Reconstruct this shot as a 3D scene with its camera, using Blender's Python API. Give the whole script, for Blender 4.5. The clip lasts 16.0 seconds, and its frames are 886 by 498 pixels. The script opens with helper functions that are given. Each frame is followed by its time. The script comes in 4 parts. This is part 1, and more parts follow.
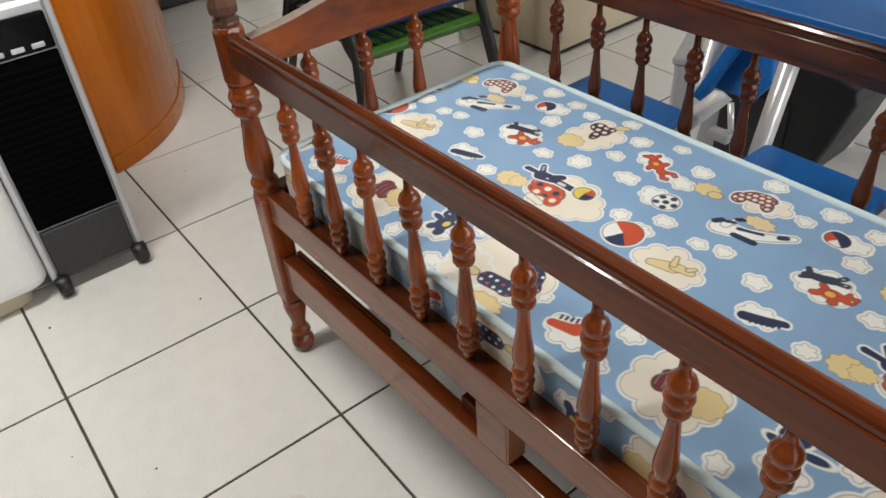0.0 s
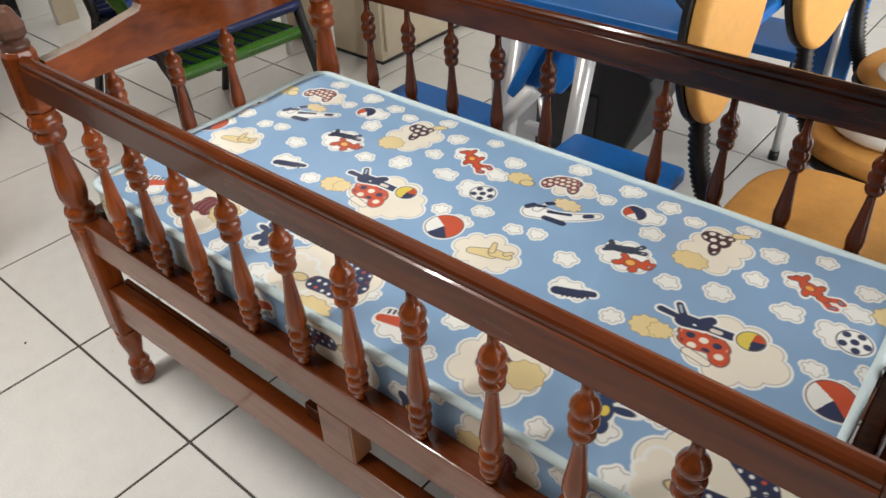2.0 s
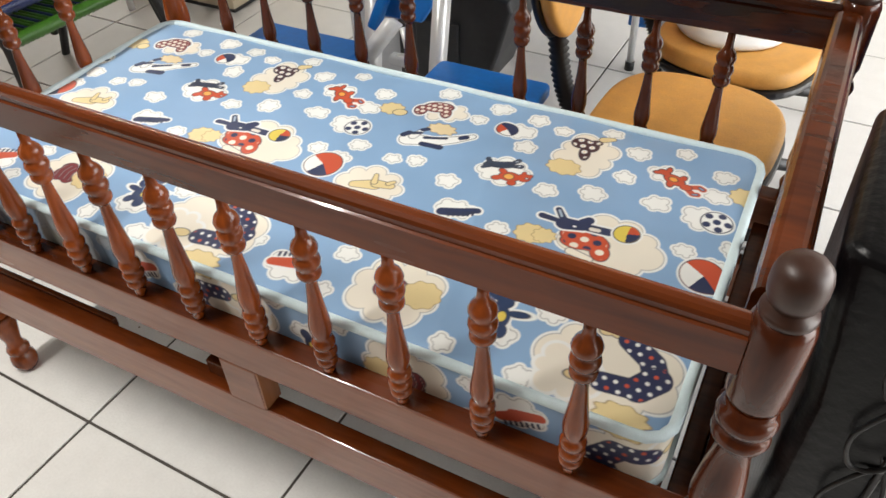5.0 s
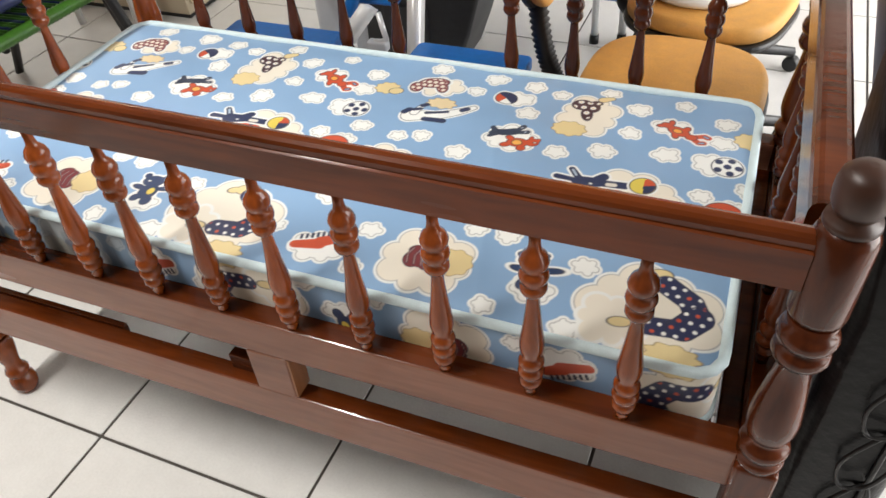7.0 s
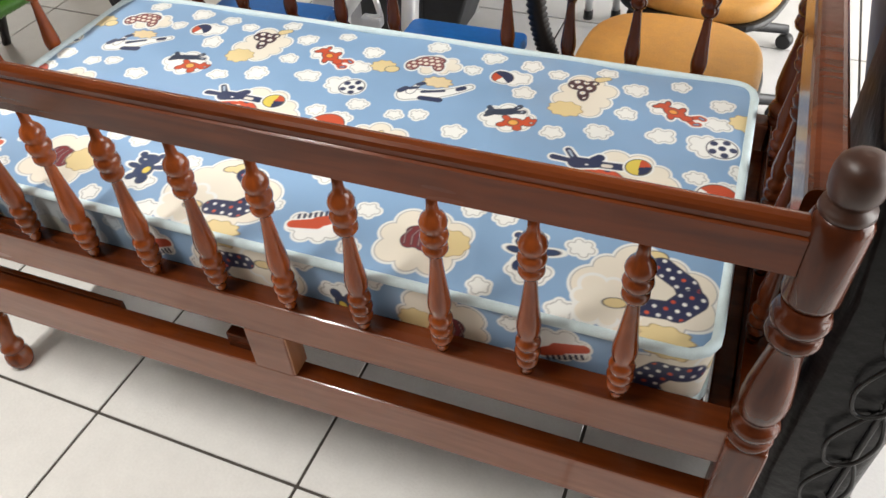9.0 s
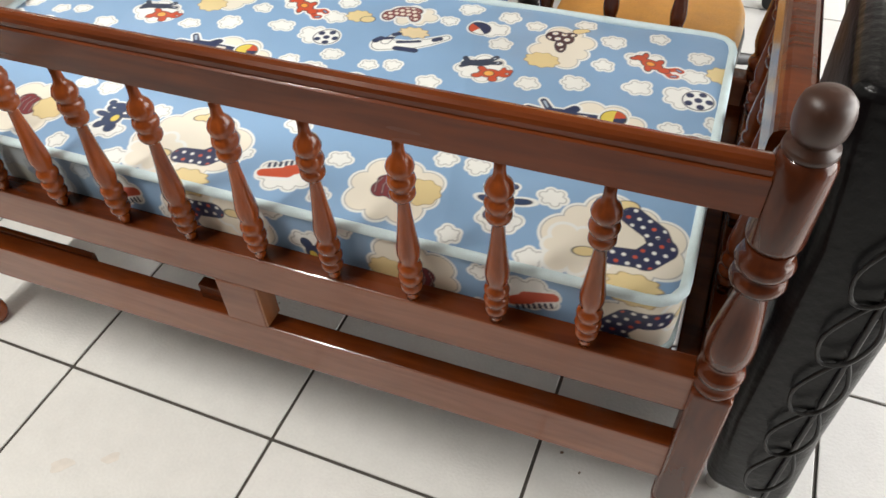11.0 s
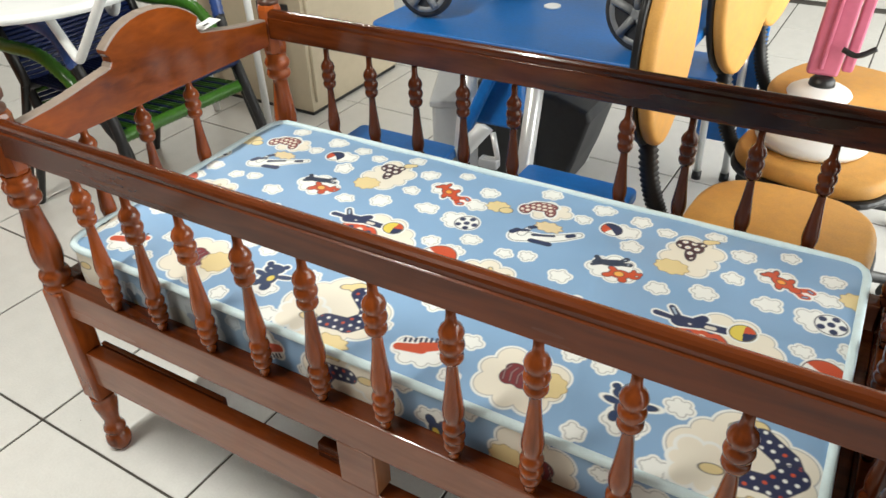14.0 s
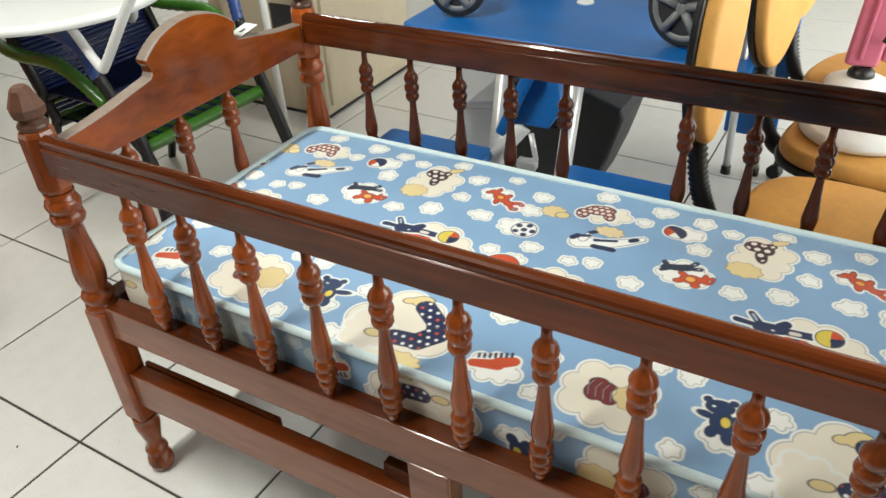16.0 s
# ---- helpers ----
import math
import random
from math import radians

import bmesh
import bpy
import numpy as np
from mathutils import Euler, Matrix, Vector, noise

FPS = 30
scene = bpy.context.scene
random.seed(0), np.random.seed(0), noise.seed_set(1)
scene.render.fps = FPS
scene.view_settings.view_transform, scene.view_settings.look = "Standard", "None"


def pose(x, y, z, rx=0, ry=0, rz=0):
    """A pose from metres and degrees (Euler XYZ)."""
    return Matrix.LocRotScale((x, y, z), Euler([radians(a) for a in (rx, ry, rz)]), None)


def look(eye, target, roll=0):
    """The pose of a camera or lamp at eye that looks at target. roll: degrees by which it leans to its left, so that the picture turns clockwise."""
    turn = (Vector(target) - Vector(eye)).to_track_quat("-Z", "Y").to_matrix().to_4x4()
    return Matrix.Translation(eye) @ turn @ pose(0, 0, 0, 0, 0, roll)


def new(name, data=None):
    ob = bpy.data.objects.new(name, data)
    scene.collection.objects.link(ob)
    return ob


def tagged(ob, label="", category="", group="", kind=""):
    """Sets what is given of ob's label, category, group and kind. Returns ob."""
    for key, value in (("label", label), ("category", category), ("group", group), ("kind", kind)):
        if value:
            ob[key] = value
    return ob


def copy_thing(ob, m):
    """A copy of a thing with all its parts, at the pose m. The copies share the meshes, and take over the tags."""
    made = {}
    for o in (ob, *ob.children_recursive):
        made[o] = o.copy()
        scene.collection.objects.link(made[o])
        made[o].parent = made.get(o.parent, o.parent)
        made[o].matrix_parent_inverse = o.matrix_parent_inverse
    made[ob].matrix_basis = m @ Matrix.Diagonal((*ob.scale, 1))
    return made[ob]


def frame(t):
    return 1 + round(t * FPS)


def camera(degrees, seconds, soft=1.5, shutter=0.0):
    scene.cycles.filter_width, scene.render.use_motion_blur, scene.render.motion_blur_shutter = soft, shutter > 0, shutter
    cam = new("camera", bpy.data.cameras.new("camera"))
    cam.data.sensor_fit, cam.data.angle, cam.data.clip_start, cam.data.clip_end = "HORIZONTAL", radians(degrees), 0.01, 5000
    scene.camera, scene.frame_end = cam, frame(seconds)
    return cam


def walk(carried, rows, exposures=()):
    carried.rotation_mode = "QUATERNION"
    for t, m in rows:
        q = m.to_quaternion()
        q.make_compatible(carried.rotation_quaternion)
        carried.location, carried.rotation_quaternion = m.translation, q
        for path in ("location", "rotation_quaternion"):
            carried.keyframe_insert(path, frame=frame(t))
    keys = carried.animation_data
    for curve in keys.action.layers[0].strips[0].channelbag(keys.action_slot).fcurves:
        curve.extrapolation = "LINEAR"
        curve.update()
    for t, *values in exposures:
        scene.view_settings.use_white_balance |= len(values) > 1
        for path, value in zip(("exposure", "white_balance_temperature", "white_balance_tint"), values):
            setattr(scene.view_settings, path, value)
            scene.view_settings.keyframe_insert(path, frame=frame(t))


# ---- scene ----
cam = camera(61.1, 16.0)
PATH = [
    (0, (1.12, -0.511, 1.324), (-0.145, 0.43, 0.093), -4.3),
    (0.5, (1.167, -0.521, 1.331), (-0.07, 0.49, 0.127), -3.6),
    (1, (1.191, -0.511, 1.33), (0.041, 0.624, 0.151), -1.4),
    (1.5, (1.193, -0.5, 1.333), (0.086, 0.67, 0.148), -2.0),
    (2, (1.186, -0.492, 1.324), (0.166, 0.72, 0.102), -2.1),
    (2.5, (1.187, -0.485, 1.328), (0.214, 0.763, 0.105), -2.7),
    (3, (1.193, -0.484, 1.318), (0.281, 0.766, 0.051), -3.1),
    (3.5, (1.169, -0.488, 1.319), (0.355, 0.804, 0.027), -2.5),
    (4, (1.13, -0.491, 1.329), (0.412, 0.819, -0.001), -3.8),
    (4.5, (1.146, -0.493, 1.313), (0.469, 0.824, -0.032), -3.1),
    (5, (1.198, -0.517, 1.311), (0.481, 0.783, -0.03), -2.4),
    (7.5, (1.101, -0.591, 1.278), (0.515, 0.757, -0.078), -4.7),
    (8, (1.097, -0.587, 1.296), (0.527, 0.736, -0.092), -4.6),
    (10.5, (1.132, -0.596, 1.28), (0.562, 0.698, -0.134), -2.6),
    (11, (1.137, -0.595, 1.268), (0.609, 0.669, -0.189), -3.0),
    (11.5, (1.143, -0.593, 1.264), (0.656, 0.68, -0.2), -3.1),
    (12, (1.14, -0.587, 1.304), (0.585, 0.737, -0.089), -3.5),
    (12.5, (1.135, -0.598, 1.31), (0.515, 0.823, 0.046), -2.7),
    (13, (1.122, -0.606, 1.332), (0.413, 0.835, 0.139), -2.5),
    (13.5, (1.109, -0.616, 1.341), (0.309, 0.794, 0.17), -2.5),
    (14, (1.093, -0.63, 1.333), (0.237, 0.784, 0.207), -1.8),
    (14.5, (1.083, -0.63, 1.336), (0.2, 0.765, 0.206), -2.5),
    (15, (1.056, -0.633, 1.336), (0.171, 0.759, 0.205), -2.3),
    (15.5, (1.005, -0.635, 1.332), (0.144, 0.786, 0.218), -3.1),
    (16, (0.963, -0.643, 1.328), (0.124, 0.775, 0.195), -3.0),
]
walk(cam, [(t, look(eye, target, roll)) for t, eye, target, roll in PATH],
    exposures=[(0.0, -0.54, 6500, 9), (2.0, -0.38, 6500, 10), (5.0, -0.13, 6500, 10), (8.0, -0.06, 6500, 11), (11.0, -0.10, 6500, 9), (13.0, -0.03, 6700, 9), (14.0, -0.09, 6500, 5), (16.0, -0.18, 6450, 3)])

# ---- world and lights ----
world = bpy.data.worlds.new("world")
scene.world = world
world.use_nodes = True
wn = world.node_tree
sky = wn.nodes.new("ShaderNodeTexSky")
sky.sky_type, sky.sun_disc = "NISHITA", False
sky.sun_elevation, sky.sun_rotation = radians(48), radians(60)
wn.links.new(sky.outputs[0], wn.nodes["Background"].inputs[0])
wn.nodes["Background"].inputs[1].default_value = 0.12


def area(name, eye, target, sx, sy, power, colour):
    data = bpy.data.lights.new(name, "AREA")
    data.shape, data.size, data.size_y, data.energy, data.color = "RECTANGLE", sx, sy, power, colour
    ob = new(name, data)
    ob.matrix_world = look(eye, target)
    return ob


# daylight in the open shop front
area("daylight_front", (3.7, 1.6, 1.35), (0, 1.6, 1.2), 4.2, 2.3, 285, (1.0, 0.98, 0.95))
# unseen ceiling battens: first placed by floor glints, second added to brighten the front
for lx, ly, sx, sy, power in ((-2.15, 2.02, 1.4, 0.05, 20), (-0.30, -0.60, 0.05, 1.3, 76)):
    area("unseen_tube_light", (lx, ly, 2.66), (lx, ly, 0), sx, sy, power, (1.0, 0.97, 0.91))


# ---- materials ----
def nodes(name):
    m = bpy.data.materials.new(name)
    m.use_nodes = True
    return m, m.node_tree, m.node_tree.nodes["Principled BSDF"]


def plain(name, colour, rough=0.5, metal=0.0, coat=0.0, grain=60.0, vary=0.12, bump=0.05, stretch=(1, 1, 1), detail=6, spec=0.5):
    """A painted, moulded or woven surface: two scales of variation and a fine relief."""
    m, t, b = nodes(name)
    co = t.nodes.new("ShaderNodeTexCoord")
    mp = t.nodes.new("ShaderNodeMapping")
    mp.inputs["Scale"].default_value = stretch
    t.links.new(co.outputs["Object"], mp.inputs[0])
    n1, n2 = t.nodes.new("ShaderNodeTexNoise"), t.nodes.new("ShaderNodeTexNoise")
    n1.inputs["Scale"].default_value, n2.inputs["Scale"].default_value = grain, grain / 9
    n1.inputs["Detail"].default_value = detail
    for n in (n1, n2):
        t.links.new(mp.outputs[0], n.inputs["Vector"])
    mix = t.nodes.new("ShaderNodeMath")
    mix.operation = "ADD"
    t.links.new(n1.outputs[0], mix.inputs[0])
    t.links.new(n2.outputs[0], mix.inputs[1])
    rng = t.nodes.new("ShaderNodeMapRange")
    rng.inputs["From Min"].default_value, rng.inputs["From Max"].default_value = 0.6, 1.4
    t.links.new(mix.outputs[0], rng.inputs["Value"])
    ramp = t.nodes.new("ShaderNodeMix")
    ramp.data_type = "RGBA"
    t.links.new(rng.outputs[0], ramp.inputs["Factor"])
    ramp.inputs["A"].default_value = (*[c * (1 - vary) for c in colour], 1)
    ramp.inputs["B"].default_value = (*[min(1, c * (1 + vary)) for c in colour], 1)
    t.links.new(ramp.outputs["Result"], b.inputs["Base Color"])
    rr = t.nodes.new("ShaderNodeMapRange")
    rr.inputs["To Min"].default_value, rr.inputs["To Max"].default_value = max(0.02, rough * 0.8), min(1, rough * 1.25)
    t.links.new(n2.outputs[0], rr.inputs["Value"])
    t.links.new(rr.outputs[0], b.inputs["Roughness"])
    b.inputs["Metallic"].default_value = metal
    b.inputs["Specular IOR Level"].default_value = spec
    b.inputs["Coat Weight"].default_value = coat
    b.inputs["Coat Roughness"].default_value = 0.12
    if bump:
        bp = t.nodes.new("ShaderNodeBump")
        bp.inputs["Strength"].default_value, bp.inputs["Distance"].default_value = bump, 0.004
        t.links.new(n1.outputs[0], bp.inputs["Height"])
        t.links.new(bp.outputs[0], b.inputs["Normal"])
    return m


def varnish(name, dark, light, stretch):
    """Stained and varnished wood: long grain, cloudy stain, glossy coat."""
    m, t, b = nodes(name)
    co = t.nodes.new("ShaderNodeTexCoord")
    mp = t.nodes.new("ShaderNodeMapping")
    mp.inputs["Scale"].default_value = stretch
    t.links.new(co.outputs["Object"], mp.inputs[0])
    info = t.nodes.new("ShaderNodeObjectInfo")
    g, c = t.nodes.new("ShaderNodeTexNoise"), t.nodes.new("ShaderNodeTexNoise")
    g.noise_dimensions = c.noise_dimensions = "4D"
    g.inputs["Scale"].default_value, g.inputs["Detail"].default_value, g.inputs["Distortion"].default_value = 60, 8, 0.6
    c.inputs["Scale"].default_value, c.inputs["Detail"].default_value = 9, 3
    for n in (g, c):
        t.links.new(mp.outputs[0], n.inputs["Vector"])
        t.links.new(info.outputs["Random"], n.inputs["W"])
    add = t.nodes.new("ShaderNodeMath")
    add.operation = "MULTIPLY_ADD"
    add.inputs[1].default_value = 0.55
    t.links.new(g.outputs[0], add.inputs[0])
    t.links.new(c.outputs[0], add.inputs[2])
    rng = t.nodes.new("ShaderNodeMapRange")
    rng.inputs["From Min"].default_value, rng.inputs["From Max"].default_value = 0.52, 1.02
    t.links.new(add.outputs[0], rng.inputs["Value"])
    mix = t.nodes.new("ShaderNodeMix")
    mix.data_type = "RGBA"
    mix.inputs["A"].default_value, mix.inputs["B"].default_value = (*dark, 1), (*light, 1)
    t.links.new(rng.outputs[0], mix.inputs["Factor"])
    t.links.new(mix.outputs["Result"], b.inputs["Base Color"])
    b.inputs["Roughness"].default_value = 0.25
    b.inputs["Specular IOR Level"].default_value = 0.16
    b.inputs["Coat Weight"].default_value, b.inputs["Coat Roughness"].default_value = 0.42, 0.09
    wear = t.nodes.new("ShaderNodeTexNoise")
    wear.inputs["Scale"].default_value, wear.inputs["Detail"].default_value = 75, 4
    t.links.new(co.outputs["Object"], wear.inputs["Vector"])
    soft = t.nodes.new("ShaderNodeBump")
    soft.inputs["Strength"].default_value, soft.inputs["Distance"].default_value = 0.05, 0.003
    t.links.new(wear.outputs[0], soft.inputs["Height"])
    rr = t.nodes.new("ShaderNodeMapRange")
    rr.inputs["To Min"].default_value, rr.inputs["To Max"].default_value = 0.14, 0.34
    t.links.new(c.outputs[0], rr.inputs["Value"])
    t.links.new(rr.outputs[0], b.inputs["Roughness"])
    bp = t.nodes.new("ShaderNodeBump")
    bp.inputs["Strength"].default_value, bp.inputs["Distance"].default_value = 0.12, 0.002
    t.links.new(soft.outputs[0], bp.inputs["Normal"])
    t.links.new(g.outputs[0], bp.inputs["Height"])
    t.links.new(bp.outputs[0], b.inputs["Normal"])
    t.links.new(bp.outputs[0], b.inputs["Coat Normal"])
    return m


DARK, RED = (0.010, 0.0021, 0.0006), (0.150, 0.0315, 0.0056)
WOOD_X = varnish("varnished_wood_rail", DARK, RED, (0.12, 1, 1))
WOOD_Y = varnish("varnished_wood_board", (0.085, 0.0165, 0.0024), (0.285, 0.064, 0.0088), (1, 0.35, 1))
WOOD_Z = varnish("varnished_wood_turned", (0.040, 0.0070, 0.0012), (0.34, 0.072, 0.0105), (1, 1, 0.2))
# darker copy of the turned wood, with shade put into its colour
WOOD_SHADED = varnish("shaded_varnished_wood_turned", (0.016, 0.0034, 0.0011), (0.105, 0.022, 0.0046), (1, 1, 0.2))
# pinkish lightening is the floor's reflection put into the wood colour
FLOOR_SHEEN = varnish("floor_sheen_wood", (0.125, 0.045, 0.025), (0.275, 0.112, 0.066), (0.12, 1, 1))
for wood, coat in ((WOOD_Z, 0.48), (WOOD_SHADED, 0.24)):
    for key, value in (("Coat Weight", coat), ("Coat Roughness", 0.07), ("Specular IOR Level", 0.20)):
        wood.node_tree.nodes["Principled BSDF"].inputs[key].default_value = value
RAW = varnish("raw_wood_block", (0.20, 0.075, 0.030), (0.34, 0.14, 0.06), (1, 1, 0.2))
CABINET = varnish("orange_wood", (0.36, 0.090, 0.004), (0.49, 0.138, 0.007), (1, 1, 0.15))
TILE = plain("white_ceramic_tile", (0.66, 0.65, 0.625), 0.13, grain=170, vary=0.05, bump=0.22, detail=2)
DULL = plain("dull_dark_wood", (0.036, 0.0115, 0.0050), 0.42, grain=70, vary=0.35)
DULL_CONE = plain("dull_worn_wood", (0.085, 0.033, 0.018), 0.40, grain=70, vary=0.35)
EDGE_SHEEN = plain("edge_sheen_wood", (0.20, 0.155, 0.125), 0.5, grain=60, vary=0.25)
STAIN = plain("dried_stain", (0.60, 0.56, 0.51), 0.35, grain=60, vary=0.12)
GROUT = plain("dark_grout", (0.06, 0.052, 0.045), 0.9, grain=120, vary=0.35)
CEILING = plain("grey_ceiling_boards", (0.22, 0.20, 0.18), 0.8, grain=30, vary=0.1)
WALL = plain("white_wall_paint", (0.72, 0.71, 0.67), 0.7, grain=40, vary=0.04)
UNSEEN_DARK = plain("dark_unseen_wall", (0.07, 0.055, 0.045), 0.8, grain=40, vary=0.08)
BINDING = plain("pale_blue_binding", (0.64, 0.77, 0.80), 0.7, grain=500, vary=0.08, bump=0.3)
BLUE = plain("blue_plastic", (0.006, 0.125, 0.42), 0.38, grain=90, vary=0.15, bump=0.06)
STEEL = plain("brushed_aluminium", (0.78, 0.78, 0.77), 0.35, metal=0.45, grain=80, vary=0.06, stretch=(1, 1, 0.1))
BLACK = plain("black_plastic", (0.006, 0.006, 0.0065), 0.42, grain=90, vary=0.3, bump=0.08)
RUBBER = plain("grey_rubber", (0.03, 0.03, 0.032), 0.75, grain=120, vary=0.3)
HUB = plain("grey_wheel_plastic", (0.24, 0.245, 0.25), 0.45, grain=90, vary=0.15)
GREYBOX = plain("dark_grey_plastic", (0.022, 0.023, 0.025), 0.5, grain=50, vary=0.3)
UPHOLSTERY = plain("yellow_orange_upholstery", (0.62, 0.32, 0.075), 0.62, grain=300, vary=0.12, bump=0.25)
VINYL = plain("black_vinyl", (0.0026, 0.0026, 0.0033), 0.30, grain=55, vary=0.4, bump=0.4, spec=0.22)
CORD_BLUE = plain("blue_cord", (0.008, 0.018, 0.085), 0.30, grain=120, vary=0.3)
CORD_ARM = plain("bright_blue_cord", (0.028, 0.062, 0.21), 0.28, grain=120, vary=0.3)
CORD_GREEN = plain("green_cord", (0.042, 0.14, 0.013), 0.30, grain=120, vary=0.3)
WHITE = plain("white_enamel", (0.78, 0.79, 0.78), 0.3, grain=30, vary=0.04)
BEIGE = plain("beige_melamine", (0.47, 0.40, 0.29), 0.5, grain=25, vary=0.07)
SILVER = plain("silver_plastic", (0.50, 0.51, 0.53), 0.3, metal=0.4, grain=60, vary=0.06)
GLOSS_BLACK = plain("gloss_black_panel", (0.002, 0.002, 0.0025), 0.16, grain=30, vary=0.2, bump=0.0, spec=0.12)
GRILLE = plain("matt_black_grille", (0.0012, 0.0012, 0.0014), 0.9, grain=30, vary=0.2, bump=0.0, spec=0.05)
PINK = plain("pink_plastic", (0.50, 0.13, 0.21), 0.4, grain=50, vary=0.1)
NAVY = plain("dark_blue_tub", (0.012, 0.03, 0.12), 0.4, grain=30, vary=0.2)
PAPER = plain("white_paper_label", (0.75, 0.75, 0.72), 0.7, grain=90, vary=0.06)
CRUMB = plain("brown_dirt", (0.14, 0.09, 0.055), 0.9, grain=90, vary=0.4)
CARDBOARD = plain("brown_cardboard", (0.36, 0.27, 0.17), 0.8, grain=60, vary=0.12)


# ---- shapes ----
def bm_box(sx, sy, sz, at=(0, 0, 0), bevel=0.003, seg=2):
    bm = bmesh.new()
    bmesh.ops.create_cube(bm, size=1, matrix=Matrix.Translation(at) @ Matrix.Diagonal((sx, sy, sz, 1)))
    if bevel:
        bmesh.ops.bevel(bm, geom=bm.edges[:], offset=bevel, segments=seg, affect="EDGES", profile=0.5)
    return bm


def bm_lathe(profile, seg=20, at=(0, 0, 0), turn=None):
    """A solid of revolution about z from rows of height and radius."""
    bm = bmesh.new()
    rings = []
    for z, r in profile:
        rings.append([bm.verts.new((r * math.cos(a), r * math.sin(a), z)) for a in (2 * math.pi * k / seg for k in range(seg))])
    for lo, hi in zip(rings, rings[1:]):
        for k in range(seg):
            bm.faces.new((lo[k], lo[(k + 1) % seg], hi[(k + 1) % seg], hi[k]))
    bm.faces.new(rings[0][::-1])
    bm.faces.new(rings[-1])
    m = Matrix.Translation(at) @ (turn.to_4x4() if turn else Matrix.Identity(4))
    bm.transform(m)
    for f in bm.faces:
        f.smooth = len(f.verts) == 4
    return bm


def bm_tube(points, r, seg=10, closed=False, radii=None, rad2=None):
    """A round bar along a line of points."""
    bm = bmesh.new()
    pts = [Vector(p) for p in points]
    rings, n = [], len(pts)
    side = None
    for k, p in enumerate(pts):
        a = pts[(k - 1) % n] if closed or k else p
        b = pts[(k + 1) % n] if closed or k < n - 1 else p
        way = (b - a).normalized()
        if side is None:
            side = way.orthogonal().normalized()
        side = (side - way * side.dot(way)).normalized()
        up = way.cross(side)
        q = radii[k] if radii else r
        q2 = rad2 or q
        rings.append([bm.verts.new(p + q * math.cos(t) * side + q2 * math.sin(t) * up) for t in (2 * math.pi * j / seg for j in range(seg))])
    last = n if closed else n - 1
    for k in range(last):
        lo, hi = rings[k], rings[(k + 1) % n]
        shift = 0
        if closed and k == n - 1:
            shift = min(range(seg), key=lambda s: (lo[0].co - hi[s].co).length)
        for j in range(seg):
            bm.faces.new((lo[j], lo[(j + 1) % seg], hi[(j + 1 + shift) % seg], hi[(j + shift) % seg]))
    if not closed:
        bm.faces.new(rings[0][::-1])
        bm.faces.new(rings[-1])
    for f in bm.faces:
        f.smooth = len(f.verts) == 4
    bmesh.ops.recalc_face_normals(bm, faces=bm.faces[:])
    return bm


def smooth_line(points, steps=8):
    """A Catmull-Rom line through the points."""
    p = [Vector(q) for q in points]
    p = [2 * p[0] - p[1], *p, 2 * p[-1] - p[-2]]
    out = []
    for k in range(1, len(p) - 2):
        a, b, c, d = p[k - 1 : k + 3]
        for s in range(steps):
            t = s / steps
            out.append(0.5 * (2 * b + (c - a) * t + (2 * a - 5 * b + 4 * c - d) * t * t + (3 * b - a - 3 * c + d) * t**3))
    return out + [p[-2]]


def bm_slab(outline, z0, z1, bevel=0.006, seg=3):
    """A plate with the given outline in x and y."""
    bm = bmesh.new()
    f = bm.faces.new([bm.verts.new((x, y, z0)) for x, y in outline])
    top = bmesh.ops.extrude_face_region(bm, geom=[f])
    bmesh.ops.translate(bm, vec=(0, 0, z1 - z0), verts=[v for v in top["geom"] if isinstance(v, bmesh.types.BMVert)])
    bmesh.ops.recalc_face_normals(bm, faces=bm.faces[:])
    if bevel:
        rim = [e for e in bm.edges if abs(e.verts[0].co.z - e.verts[1].co.z) < 1e-6]
        bmesh.ops.bevel(bm, geom=rim, offset=bevel, segments=seg, affect="EDGES", profile=0.5)
    return bm


def oval(w, h, power=2.6, n=40, egg=0.0):
    out = []
    for k in range(n):
        a = 2 * math.pi * k / n
        c, s = math.cos(a), math.sin(a)
        y = h / 2 * math.copysign(abs(s) ** (2 / power), s)
        x = w / 2 * math.copysign(abs(c) ** (2 / power), c) * (1 + egg * 2 * y / h)
        out.append((x, y))
    return out


def round_rect(x0, x1, y0, y1, r, n=8):
    out = []
    for cx, cy, a0 in ((x1 - r, y1 - r, 0), (x0 + r, y1 - r, 90), (x0 + r, y0 + r, 180), (x1 - r, y0 + r, 270)):
        for k in range(n + 1):
            a = radians(a0 + 90 * k / n)
            out.append((cx + r * math.cos(a), cy + r * math.sin(a)))
    return out


def join(*parts):
    """Several shapes of one piece in one mesh."""
    bm = parts[0]
    for other in parts[1:]:
        me = bpy.data.meshes.new("joined")
        other.to_mesh(me)
        other.free()
        bm.from_mesh(me)
        bpy.data.meshes.remove(me)
    return bm


def mesh(name, bm, material):
    me = bpy.data.meshes.new(name)
    bm.to_mesh(me)
    bm.free()
    me.materials.append(material)
    return me


def part(name, bm, material, parent, label="", at=None):
    ob = new(name, bm if isinstance(bm, bpy.types.Mesh) else mesh(name, bm, material))
    ob.parent = parent
    if at is not None:
        ob.matrix_basis = at
    return tagged(ob, label)


def thing(name, label, category, at=None, group=""):
    ob = new(name)
    ob.empty_display_size = 0.1
    if at is not None:
        ob.matrix_basis = at
    return tagged(ob, label, category, group)


